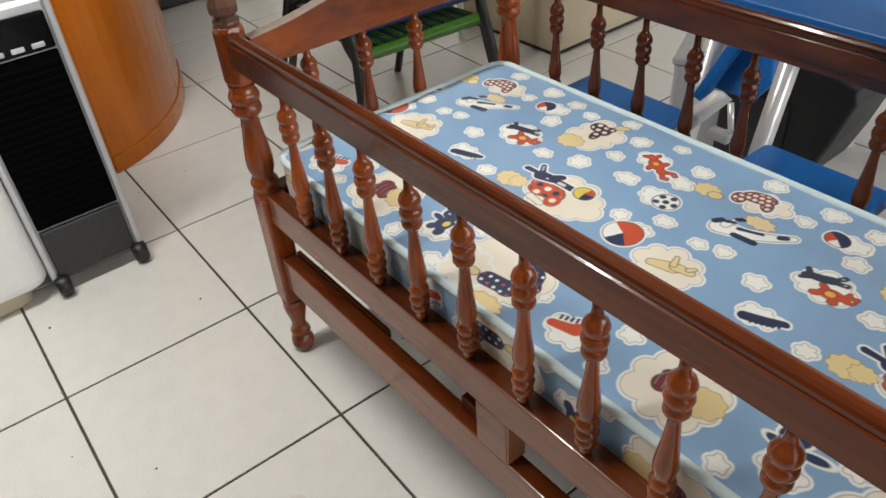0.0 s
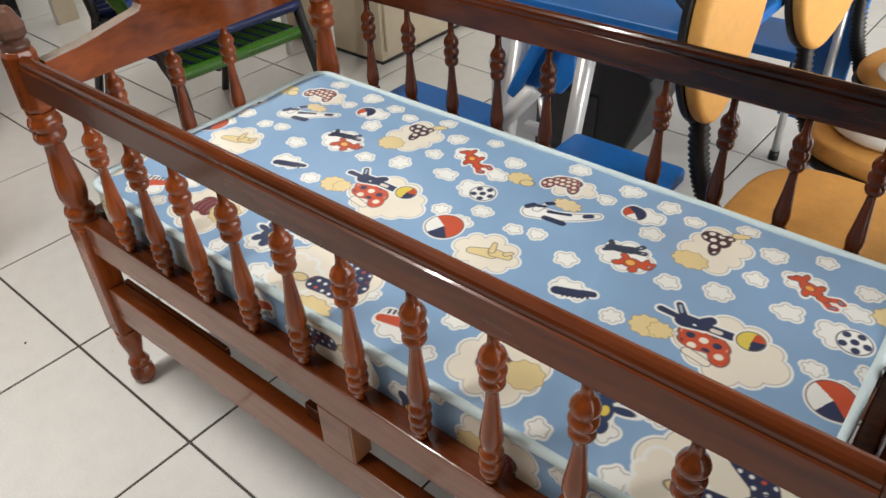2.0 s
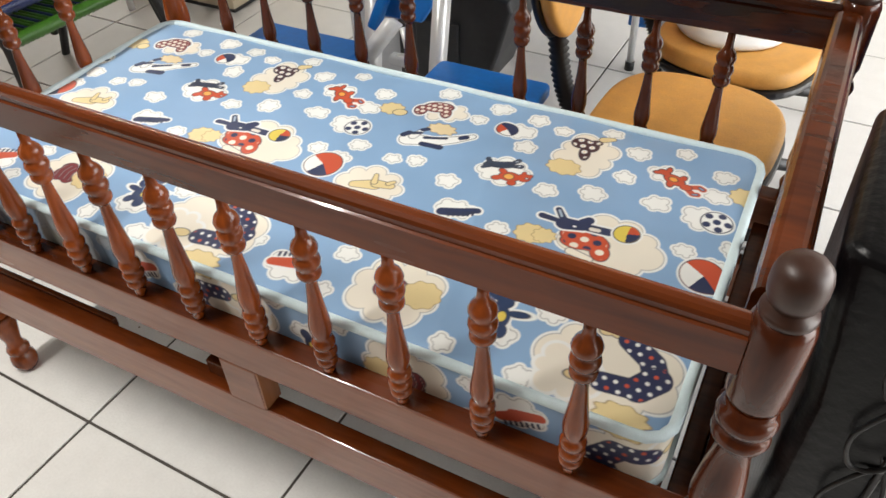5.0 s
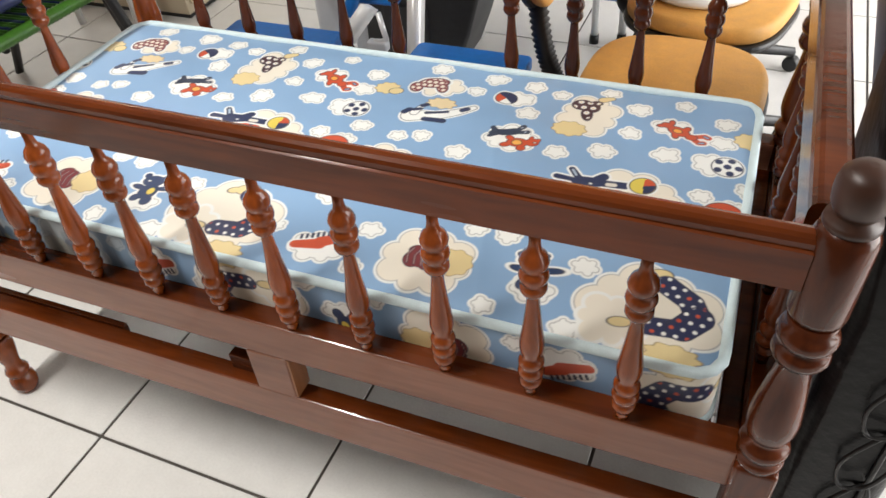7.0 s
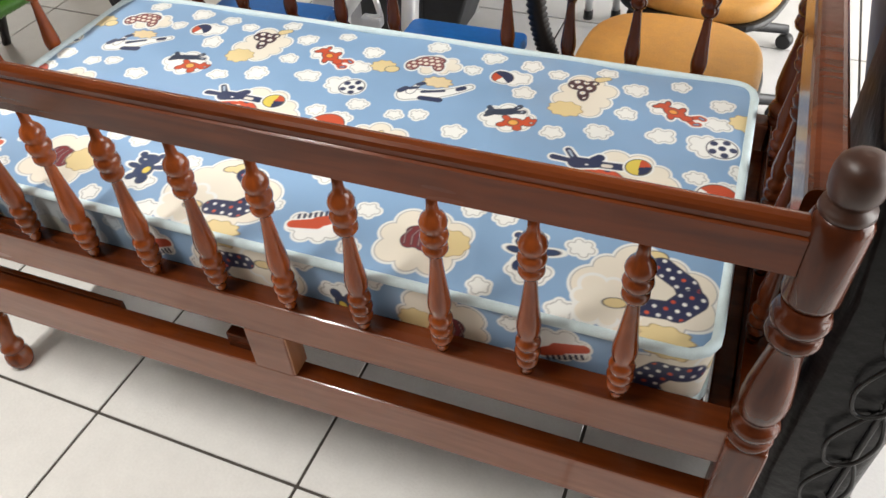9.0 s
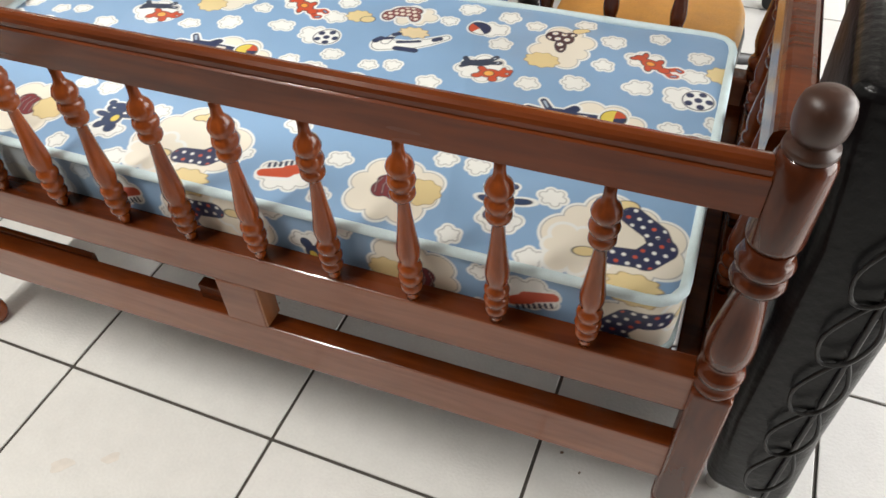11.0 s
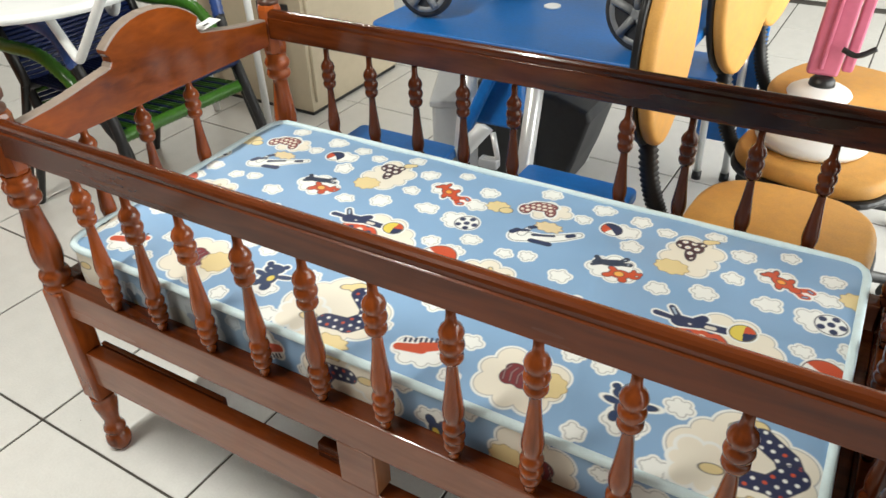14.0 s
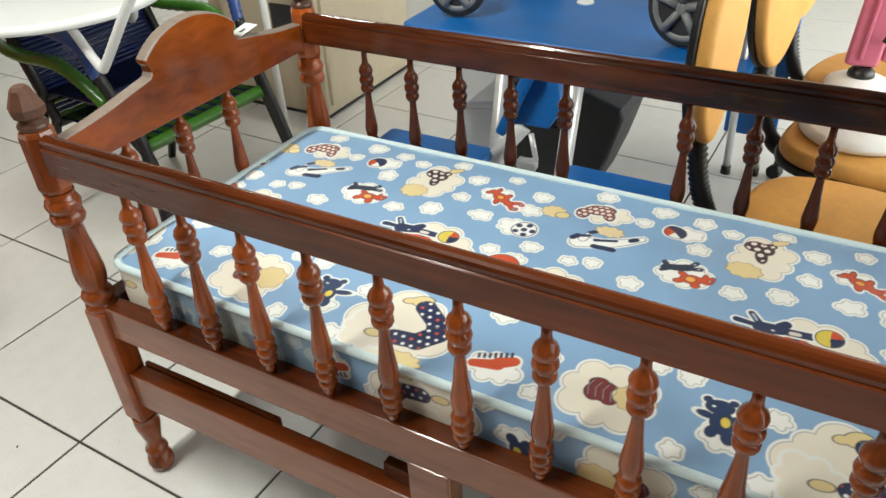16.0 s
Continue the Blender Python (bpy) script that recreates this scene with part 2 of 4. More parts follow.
# ---- room ----
X0, X1, Y0, Y1, H = -3.6, 3.9, -1.30, 4.3, 2.75


def structure(name, bm, material):
    ob = new(name, mesh(name, bm, material))
    return tagged(ob, kind="structure")


structure("ceiling", bm_box(X1 - X0, Y1 - Y0, 0.1, ((X0 + X1) / 2, (Y0 + Y1) / 2, H + 0.05), 0), CEILING)
structure("wall_west", bm_box(0.15, Y1 - Y0, H, (X0 - 0.075, (Y0 + Y1) / 2, H / 2), 0), WALL)
structure("wall_north", bm_box(X1 - X0, 0.15, H, ((X0 + X1) / 2, Y1 + 0.075, H / 2), 0), WALL)
# east side: the open shop front between two piers and a lintel
structure("wall_east", join(bm_box(0.15, 0.9, H, (X1 + 0.075, Y0 + 0.45, H / 2), 0), bm_box(0.15, 0.6, H, (X1 + 0.075, Y1 - 0.3, H / 2), 0),
    bm_box(0.15, Y1 - Y0 - 1.5, 0.25, (X1 + 0.075, (Y0 + 0.9 + Y1 - 0.6) / 2, H - 0.125), 0)), WALL)
# south side: unseen dark wall added behind the viewer to darken rail reflections
structure("unseen_wall_south", bm_box(X1 - X0, 0.15, H, ((X0 + X1) / 2, Y0 - 0.075, H / 2), 0), UNSEEN_DARK)

# ---- crib ----
PITCH, LEFT, RIGHT, DEEP = 0.12, -0.177, 1.246, 0.683
Z_SEAT, Z_RAIL, Z_TOP = 0.470, 0.753, 0.821
crib = thing("crib", "varnished reddish-brown wooden crib with turned spindles on tiled floor", "crib")

SPINDLE = [(0.0, 0.0085), (0.012, 0.0100), (0.020, 0.0105), (0.022, 0.0140), (0.028, 0.0160), (0.034, 0.0145), (0.036, 0.0125), (0.041, 0.0160), (0.047, 0.0175),
    (0.053, 0.0155), (0.055, 0.0130), (0.060, 0.0160), (0.066, 0.0170), (0.072, 0.0150), (0.075, 0.0120), (0.082, 0.0140), (0.092, 0.0158), (0.102, 0.0158),
    (0.118, 0.0138), (0.140, 0.0112), (0.165, 0.0088), (0.182, 0.0078), (0.186, 0.0090), (0.189, 0.0135), (0.195, 0.0165), (0.202, 0.0160), (0.205, 0.0128),
    (0.210, 0.0165), (0.217, 0.0182), (0.224, 0.0165), (0.227, 0.0130), (0.232, 0.0165), (0.239, 0.0178), (0.247, 0.0150), (0.252, 0.0110), (0.256, 0.0080), (0.266, 0.0070), (0.290, 0.0068)]
spindle_mesh = mesh("spindle", bm_lathe(SPINDLE, 18), WOOD_Z)
shaded_spindle_mesh = mesh("spindle", bm_lathe([(z, r * 0.92) for z, r in SPINDLE], 18), WOOD_SHADED)


def spindle(x, y, turn, shape=spindle_mesh):
    part("spindle", shape, None, crib, at=pose(x, y, Z_SEAT - 0.002, 0, 0, turn))


for k in range(10):
    spindle(PITCH * k, 0.0, 37 * k)
    if k != 5:
        spindle(PITCH * k, DEEP, 53 * k, shaded_spindle_mesh)
HEAD_X = -0.166
for k in range(4):
    if k < 3:
        spindle(HEAD_X, 0.012 + 0.134 * (k + 1), 71 * k)
    spindle(RIGHT - 0.010, 0.012 + 0.134 * (k + 1), 91 * k, shaded_spindle_mesh)


def bm_rail(length, w, z0, z1, axis="x"):
    """A rail with a moulded top edge: a bead, a groove and a rounded back."""
    h = z1 - z0
    out = [(-w / 2, 0.002), (-w / 2 + 0.002, 0), (w / 2 - 0.002, 0), (w / 2, 0.002), (w / 2, h - 0.012), (w / 2 - 0.002, h - 0.005), (w / 2 - 0.006, h - 0.0015), (w / 2 - 0.011, h),
        (-w / 2 + 0.013, h), (-w / 2 + 0.008, h - 0.0015), (-w / 2 + 0.0045, h - 0.005), (-w / 2 + 0.003, h - 0.010), (-w / 2 + 0.0032, h - 0.016), (-w / 2 + 0.0036, h - 0.018), (-w / 2, h - 0.0195)]
    bm = bmesh.new()
    f = bm.faces.new([bm.verts.new((-length / 2, y, z0 + z)) for y, z in out])
    far = bmesh.ops.extrude_face_region(bm, geom=[f])
    bmesh.ops.translate(bm, vec=(length, 0, 0), verts=[v for v in far["geom"] if isinstance(v, bmesh.types.BMVert)])
    bmesh.ops.recalc_face_normals(bm, faces=bm.faces[:])
    if axis == "y":
        bm.transform(Matrix.Rotation(radians(90), 4, "Z"))
    return bm


MID, LONG = (LEFT + RIGHT) / 2, RIGHT - LEFT - 0.046
for y in (-0.0035, DEEP):
    part("top_rail", bm_rail(LONG, 0.026, Z_RAIL, Z_TOP), WOOD_X, crib, at=pose(MID, y, 0))


def bm_sheen_rail(*box):
    """A square rail whose upright faces take the second finish, coloured with floor reflection."""
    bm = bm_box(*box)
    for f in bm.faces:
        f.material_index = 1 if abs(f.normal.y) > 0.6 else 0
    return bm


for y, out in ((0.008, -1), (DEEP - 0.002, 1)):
    seat_rail = part("seat_rail", bm_sheen_rail(LONG, 0.038, 0.075, (MID, y, Z_SEAT - 0.0375), 0.003), WOOD_X, crib, "dark-topped rail with floor reflection coloured into its pinkish-brown front")
    bottom_rail = part("bottom_rail", bm_sheen_rail(LONG, 0.034, 0.090, (MID, y + out * 0.003, 0.256), 0.003), WOOD_X, crib, "dark-topped rail with floor reflection coloured into its pinkish-brown front")
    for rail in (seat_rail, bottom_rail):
        rail.data.materials.append(FLOOR_SHEEN)
    part("ledge_strip", bm_box(0.345, 0.010, 0.022, (LEFT + 0.205, y - out * 0.019, 0.296), 0.002), WOOD_X, crib)
    # small dark piece filling the spot beside the spacer block
    part("cleat", bm_box(0.062, 0.020, 0.034, (0.470, y - out * 0.012, 0.317), 0.002), WOOD_X, crib)
    # the block shares the reflection-tinted colour of the rail fronts
    block = part("spacer_block", bm_box(0.072, 0.040, 0.095, (0.540, y, 0.3475), 0.002), FLOOR_SHEEN, crib)
    part("end_grain", bm_box(0.004, 0.038, 0.092, (0.5775, y, 0.3475), 0.001, 1), RAW, block, "pale unvarnished end grain")
for x in (LEFT, RIGHT):
    part("end_rail", bm_box(0.04, DEEP - 0.04, 0.056, (x, DEEP / 2 + 0.005, Z_SEAT - 0.028), 0.003), WOOD_X, crib)
part("foot_rail", bm_rail(DEEP - 0.06, 0.044, Z_RAIL, Z_TOP, "y"), WOOD_X, crib, at=pose(RIGHT - 0.010, 0.349, 0))

# headboard: scrolled top edge, thick board
half = [(0.030, 0.800), (0.06, 0.803), (0.09, 0.806), (0.13, 0.812), (0.17, 0.820), (0.200, 0.826), (0.218, 0.829), (0.230, 0.832), (0.236, 0.840), (0.235, 0.850), (0.229, 0.857), (0.228, 0.865), (0.236, 0.872),
    (0.252, 0.884), (0.273, 0.896), (0.300, 0.905), (0.325, 0.910), (0.347, 0.911)]
CY = 0.347
line = [(y, z) for y, z in half] + [(2 * CY - y, z) for y, z in half[-2::-1]]
board = bm_slab([(y, z) for y, z in line[::-1]] + [(0.030, 0.738), (2 * CY - 0.030, 0.738)], -0.013, 0.013, 0.003, 2)
board.transform(Matrix(((0, 0, 1, HEAD_X), (1, 0, 0, 0), (0, 1, 0, 0), (0, 0, 0, 1))))
bmesh.ops.recalc_face_normals(board, faces=board.faces[:])
board.faces.ensure_lookup_table()
# upward edge faces take a pale colour that paints in their sheen
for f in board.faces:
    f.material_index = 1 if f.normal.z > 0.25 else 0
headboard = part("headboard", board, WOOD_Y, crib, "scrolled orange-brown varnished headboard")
headboard.data.materials.append(EDGE_SHEEN)


def bm_post(top, sides=8):
    """A post: bun foot, square block, turned vase with rings, chamfered upper block and a finial."""
    foot = bm_lathe([(0.0, 0.019), (0.006, 0.024), (0.022, 0.028), (0.038, 0.026), (0.046, 0.021), (0.050, 0.019), (0.053, 0.023), (0.060, 0.025), (0.068, 0.022), (0.074, 0.0175), (0.090, 0.0175),
        (0.110, 0.022), (0.130, 0.026), (0.145, 0.027), (0.152, 0.023), (0.156, 0.026), (0.166, 0.027)], 24)
    square = bm_box(0.052, 0.052, 0.292, (0, 0, 0.312), 0.007, 3)
    vase = bm_lathe([(0.452, 0.025), (0.462, 0.029), (0.470, 0.028), (0.474, 0.024), (0.480, 0.028), (0.490, 0.030), (0.498, 0.027), (0.502, 0.021), (0.512, 0.024), (0.528, 0.028), (0.545, 0.0285), (0.565, 0.0265),
        (0.590, 0.0235), (0.615, 0.020), (0.640, 0.018), (0.646, 0.020), (0.650, 0.027), (0.658, 0.030), (0.668, 0.028), (0.672, 0.023), (0.678, 0.029), (0.687, 0.031), (0.696, 0.028), (0.700, 0.024), (0.712, 0.026)], 24)
    upper = bm_lathe([(0.708, 0.020), (0.714, 0.026), (0.722, 0.0288), (0.818, 0.0288), (0.826, 0.026), (0.832, 0.020)], sides, turn=Matrix.Rotation(radians(180 / sides), 3, "Z"))
    for f in upper.faces:
        f.smooth = sides > 8
    if top == "ball":
        fin = bm_lathe([(0.826, 0.022), (0.832, 0.0255), (0.838, 0.0245), (0.842, 0.018), (0.845, 0.019), (0.848, 0.0215), (0.854, 0.0238), (0.864, 0.0250), (0.875, 0.0246), (0.884, 0.0225), (0.890, 0.0175), (0.893, 0.010), (0.894, 0.004)], 28)
    else:
        fin = join(bm_lathe([(0.826, 0.021), (0.832, 0.025), (0.838, 0.024), (0.842, 0.017), (0.850, 0.017)], 20), bm_lathe([(0.846, 0.020), (0.853, 0.0275), (0.866, 0.0285), (0.894, 0.0165), (0.900, 0.011)], 8))
        for f in fin.faces:
            f.smooth = f.smooth and f.calc_center_median().z < 0.846
    return join(foot, square, vase, upper), fin


post_bm, cone_bm = bm_post("cone")
round_bm, ball_bm = bm_post("ball", 20)
shaded_post_mesh = mesh("post", round_bm, WOOD_SHADED)
post_mesh, cone_mesh, ball_mesh = mesh("post", post_bm, WOOD_Z), mesh("finial", cone_bm, DULL_CONE), mesh("finial", ball_bm, DULL)
for y in (0.002, DEEP + 0.014):
    for x, tip, label in ((LEFT, cone_mesh, "dull worn faceted finial"), (RIGHT, ball_mesh, "dull dark ball finial")):
        post = part("post", post_mesh if x < 0 else shaded_post_mesh, None, crib, "turned varnished post", at=pose(x + (0.008 if x < 0 < y - 0.1 else 0), y, 0))
        part("finial", tip, None, post, label)
# slatted base that carries the mattress
for k in range(14):
    part("slat", bm_box(0.055, DEEP - 0.046, 0.014, (-0.10 + 0.097 * k, DEEP / 2 + 0.003, 0.436), 0.002), WOOD_X, crib)
for x in (LEFT + 0.035, RIGHT - 0.035):
    part("base_bar", bm_box(0.030, DEEP - 0.07, 0.04, (x, DEEP / 2, 0.405), 0.003), WOOD_X, crib)

# ---- mattress ----
MX0, MX1, MY0, MY1, MZ0, MZ1, MR = -0.150, 1.184, 0.027, 0.652, 0.446, 0.555, 0.038
REPEAT = 0.651
SKY, CREAM, RIM, INK = (0.235, 0.385, 0.59), (0.80, 0.75, 0.64), (0.82, 0.83, 0.80), (0.03, 0.035, 0.06)
DEEPBLUE, RUST, MUSTARD, MAROON = (0.026, 0.038, 0.095), (0.55, 0.085, 0.036), (0.74, 0.60, 0.31), (0.20, 0.035, 0.040)


def print_colours(u, v):
    """The printed cotton: clouds, balls, shoes and dotted patches, repeating along the length."""
    u = np.mod(u, REPEAT)
    out = np.empty(u.shape + (3,))
    out[:] = SKY

    def each(cx, cy, reach):
        for shift in (-REPEAT, 0, REPEAT):
            du = u - cx - shift
            near = (np.abs(du) < reach) & (np.abs(v - cy) < reach)
            if near.any():
                yield near, du[near], v[near] - cy

    def disc(x, y, cx, cy, rx, ry=None, turn=0.0):
        c, s = math.cos(radians(turn)), math.sin(radians(turn))
        a, b = (x - cx) * c + (y - cy) * s, -(x - cx) * s + (y - cy) * c
        return (np.hypot(a / rx, b / (ry or rx)) - 1) * min(rx, ry or rx)

    def puffs(x, y, rx, ry, n, seed):
        d = disc(x, y, 0, 0, rx * 0.78, ry * 0.78)
        for k in range(n):
            a = 2 * math.pi * (k + 0.31 * seed) / n
            q = min(rx, ry) * (0.36 + 0.07 * math.sin(3 * k + seed))
            d = np.minimum(d, disc(x, y, rx * 0.70 * math.cos(a), ry * 0.70 * math.sin(a), q))
        return d

    def put(near, cover, colour):
        flat, idx = out.reshape(-1, 3), np.flatnonzero(near.ravel())
        a = np.asarray(cover, float)[:, None]
        flat[idx] = flat[idx] * (1 - a) + np.array(colour) * a

    def ins(d, edge):
        return np.clip(0.5 + (edge - d) / 0.0016, 0, 1)

    def cloud(cx, cy, rx, ry, n=7, seed=1, fill=RIM, ring=True):
        for near, x, y in each(cx, cy, max(rx, ry) * 1.5):
            d = puffs(x, y, rx, ry, n, seed)
            put(near, ins(d, 0.0044), RIM)
            if ring:
                put(near, 0.6 * ins(d, 0.0004), INK)
            put(near, ins(d, -0.0010), fill)

    def blob(cx, cy, colour, spots, rim=True):
        """A patch made of ovals (x, y, rx, ry, turn) with a pale rim and an ink line."""
        for near, x, y in each(cx, cy, 0.11):
            d = np.min([disc(x, y, *s) for s in spots], axis=0)
            if rim:
                put(near, ins(d, 0.004), RIM)
            put(near, ins(d, 0.0006), INK)
            put(near, ins(d, -0.0008), colour)

    def dots(cx, cy, spots, pitch, r, colours):
        for near, x, y in each(cx, cy, 0.11):
            d = np.min([disc(x, y, *s) for s in spots], axis=0)
            row = np.round(y / pitch)
            gx = x / pitch + 0.5 * np.mod(row, 2)
            q = np.hypot(gx - np.round(gx), y / pitch - row) * pitch
            kind = np.mod(np.round(gx) + 2 * row, len(colours)).astype(int)
            for k, c in enumerate(colours):
                put(near, ins(d, -0.003) * ins(q, r) * (kind == k), c)

    def ball(cx, cy, r, a, b, c, turn=20):
        for near, x, y in each(cx, cy, r * 1.6):
            d, w = np.hypot(x, y) - r, np.mod(np.degrees(np.arctan2(y, x)) + turn, 360)
            put(near, ins(d, 0.004), RIM)
            put(near, ins(d, 0.0008), INK)
            put(near, ins(d, -0.001), a)
            put(near, ins(d, -0.001) * (w > 120) * (w < 215), b)
            put(near, ins(d, -0.001) * (w > 215) * (w < 285), c)

    def line(x, y, pts, r0, r1):
        """Distance to a bent sleeve or limb through the points, from radius r0 to r1."""
        d, n = np.full(x.shape, 9.0), len(pts) - 1
        for k, ((ax, ay), (bx, by)) in enumerate(zip(pts, pts[1:])):
            t = np.clip(((x - ax) * (bx - ax) + (y - ay) * (by - ay)) / ((bx - ax) ** 2 + (by - ay) ** 2), 0, 1)
            d = np.minimum(d, np.hypot(x - ax - t * (bx - ax), y - ay - t * (by - ay)) - (r0 + (r1 - r0) * (k + t) / n))
        return d

    def limbs(cx, cy, colour, bars):
        """Several limbs of one figure with a shared pale rim."""
        for near, x, y in each(cx, cy, 0.11):
            d = np.min([line(x, y, *bar) for bar in bars], axis=0)
            put(near, ins(d, 0.0042), RIM)
            put(near, ins(d, 0.0004), colour)

    def limb(cx, cy, colour, pts, r0, r1, rim=True, spots=None):
        for near, x, y in each(cx, cy, 0.11):
            d = line(x, y, pts, r0, r1)
            if rim:
                put(near, ins(d, 0.0042), RIM)
            put(near, ins(d, 0.0006), INK)
            put(near, ins(d, -0.0008), colour)
            if spots:
                pitch, r, colours = spots
                row = np.round(y / pitch)
                gx = x / pitch + 0.5 * np.mod(row, 2)
                q = np.hypot(gx - np.round(gx), y / pitch - row) * pitch
                kind = np.mod(np.round(gx) + 2 * row, len(colours)).astype(int)
                for k, c in enumerate(colours):
                    put(near, ins(d, -0.002) * ins(q, r) * (kind == k), c)

    def curls(cx, cy, rx, ry, colour):
        """A woolly patch: a scalloped edge and rings of thin ink."""
        for near, x, y in each(cx, cy, max(rx, ry) * 1.6):
            a = np.arctan2(y / ry, x / rx)
            d = disc(x, y, 0, 0, rx, ry) - 0.0016 * np.cos(9 * a)
            put(near, ins(d, 0.0006), (0.32, 0.22, 0.10))
            put(near, ins(d, -0.0006), colour)
            put(near, 0.45 * ins(d, -0.002) * ins(np.abs(np.sin(d * 620 + 2.2 * np.sin(6 * a))), 0.0009) * (np.cos(11 * a + d * 300) > -0.3), (0.32, 0.22, 0.10))

    small = [(0.106, 0.340), (0.031, 0.351), (0.550, 0.411), (0.617, 0.315), (0.221, 0.325), (0.146, 0.352), (0.379, 0.368), (0.451, 0.391), (0.485, 0.456), (0.487, 0.530), (0.560, 0.563), (0.634, 0.523), (0.632, 0.466),
        (0.347, 0.247), (0.301, 0.470), (0.191, 0.512), (0.292, 0.558), (0.019, 0.300), (0.376, 0.004), (0.488, 0.115), (0.173, 0.020), (0.368, 0.147), (0.071, 0.157), (0.319, 0.148), (0.487, 0.0), (0.023, 0.067), (0.170, 0.097), (0.215, 0.565), (0.43, 0.572), (0.10, 0.575), (0.345, 0.543)]
    for k, (a, b) in enumerate(small):
        s = 0.0125 + 0.0055 * ((k * 7) % 5) / 4
        cloud(a, b, s * 1.18, s, 5 + k % 2, k, ring=True)
    # a sleeping figure with a spotted cap and a striped horse, as plain patches
    cloud(0.118, 0.512, 0.052, 0.032, 7, 3, CREAM)
    curls(0.022, 0.484, 0.024, 0.021, MUSTARD)
    blob(0.042, 0.478, MUSTARD, [(0, 0, 0.014, 0.012, 20)], False)
    cap = [(0.004, 0.010, 0.030, 0.018, 12), (-0.024, -0.010, 0.013, 0.017, 20), (0.026, -0.004, 0.011, 0.018, 25)]
    blob(0.098, 0.512, MAROON, cap)
    dots(0.098, 0.512, cap, 0.0125, 0.0046, [CREAM])
    limb(0.146, 0.425, RIM, [(-0.044, -0.022), (0.0, -0.010), (0.030, 0.012), (0.058, 0.034)], 0.017, 0.006)
    limb(0.146, 0.425, RIM, [(-0.040, -0.012), (-0.034, 0.016)], 0.008, 0.005, False)
    curls(0.142, 0.458, 0.027, 0.016, (0.74, 0.60, 0.36))
    for pts, a, b in (([(-0.058, -0.014), (-0.052, -0.004)], 0.006, 0.006), ([(-0.044, -0.002), (-0.034, 0.004)], 0.004, 0.004), ([(-0.034, 0.016), (-0.028, 0.022)], 0.005, 0.005),
            ([(-0.018, -0.006), (0.016, 0.010)], 0.004, 0.003), ([(-0.014, -0.026), (0.018, -0.022)], 0.006, 0.007), ([(0.040, 0.022), (0.048, 0.028)], 0.005, 0.005)):
        limb(0.146, 0.425, DEEPBLUE, pts, a, b, False)
    cloud(0.270, 0.512, 0.036, 0.021, 6, 2)
    ball(0.250, 0.507, 0.020, DEEPBLUE, RUST, RIM, 330)
    # a figure in a flowered cap
    cloud(0.406, 0.490, 0.050, 0.062, 8, 5, CREAM)
    night = [(-0.004, 0.008, 0.019, 0.017), (0.014, 0.004, 0.014, 0.018, 20), (0.010, -0.020, 0.010, 0.020, 14), (0.020, 0.018, 0.010, 0.008)]
    blob(0.392, 0.512, (0.055, 0.020, 0.030), night, False)
    dots(0.392, 0.512, night, 0.0165, 0.0052, [RIM])
    dots(0.392, 0.512, night, 0.0165, 0.0018, [MUSTARD])
    limb(0.420, 0.545, MUSTARD, [(0, 0), (0.014, 0.008)], 0.009, 0.006, False)
    curls(0.383, 0.440, 0.029, 0.023, MUSTARD)
    # toy donkey and bear
    cloud(0.296, 0.387, 0.048, 0.036, 8, 4)
    for pts, a, b in (([(-0.022, -0.006), (0.012, 0.006)], 0.008, 0.009), ([(-0.020, 0.000), (-0.028, 0.010)], 0.005, 0.004), ([(-0.018, -0.010), (-0.026, -0.016)], 0.005, 0.004), ([(0.014, 0.008), (0.024, 0.022)], 0.004, 0.005), ([(0.016, 0.004), (0.034, 0.008)], 0.004, 0.005)):
        limb(0.284, 0.402, (0.035, 0.05, 0.085), pts, a, b, False)
    for p in ((0.022, 0.019), (0.031, 0.008)):
        blob(0.284 + p[0], 0.402 + p[1], (0.45, 0.52, 0.60), [(0, 0, 0.0035, 0.0024, 40)], False)
    bear = [(0, 0, 0.019, 0.013, 5), (0.024, 0.006, 0.012, 0.011), (-0.018, -0.011, 0.010, 0.007, 40), (0.010, -0.015, 0.008, 0.008), (-0.016, 0.011, 0.009, 0.006, -30), (0.020, 0.017, 0.004, 0.005), (0.033, 0.013, 0.004, 0.005)]
    blob(0.310, 0.378, RUST, bear, False)
    blob(0.310, 0.378, (0.80, 0.42, 0.10), [(-0.001, 0, 0.009, 0.008)], False)
    blob(0.339, 0.384, RIM, [(0, 0, 0.003, 0.002)], False)
    # toy rabbit
    cloud(0.548, 0.492, 0.034, 0.024, 6, 9)
    hare = [(0, 0, 0.020, 0.013, -28), (-0.020, 0.014, 0.011, 0.008, -20), (-0.014, 0.024, 0.005, 0.008), (-0.030, 0.010, 0.008, 0.005, 20), (-0.004, -0.014, 0.006, 0.010, 10), (0.012, 0.010, 0.006, 0.009, -20), (0.022, -0.013, 0.010, 0.009)]
    blob(0.560, 0.484, RUST, hare)
    ears = ([(0.028, -0.010), (0.042, -0.004), (0.048, -0.008)], [(0.026, -0.018), (0.036, -0.028), (0.042, -0.026)])
    limbs(0.560, 0.484, RUST, [(pts, 0.0055, 0.0062) for pts in ears])
    for pts in ears:
        limb(0.560, 0.484, SKY, pts[1:], 0.0020, 0.0026, False)
    blob(0.560, 0.484, RUST, hare, False)
    blob(0.558, 0.485, (0.82, 0.36, 0.07), [(0, 0, 0.008, 0.0065, -20)], False)
    # donkey in a hearted shirt with a ball
    cloud(0.515, 0.283, 0.078, 0.064, 9, 6, CREAM)
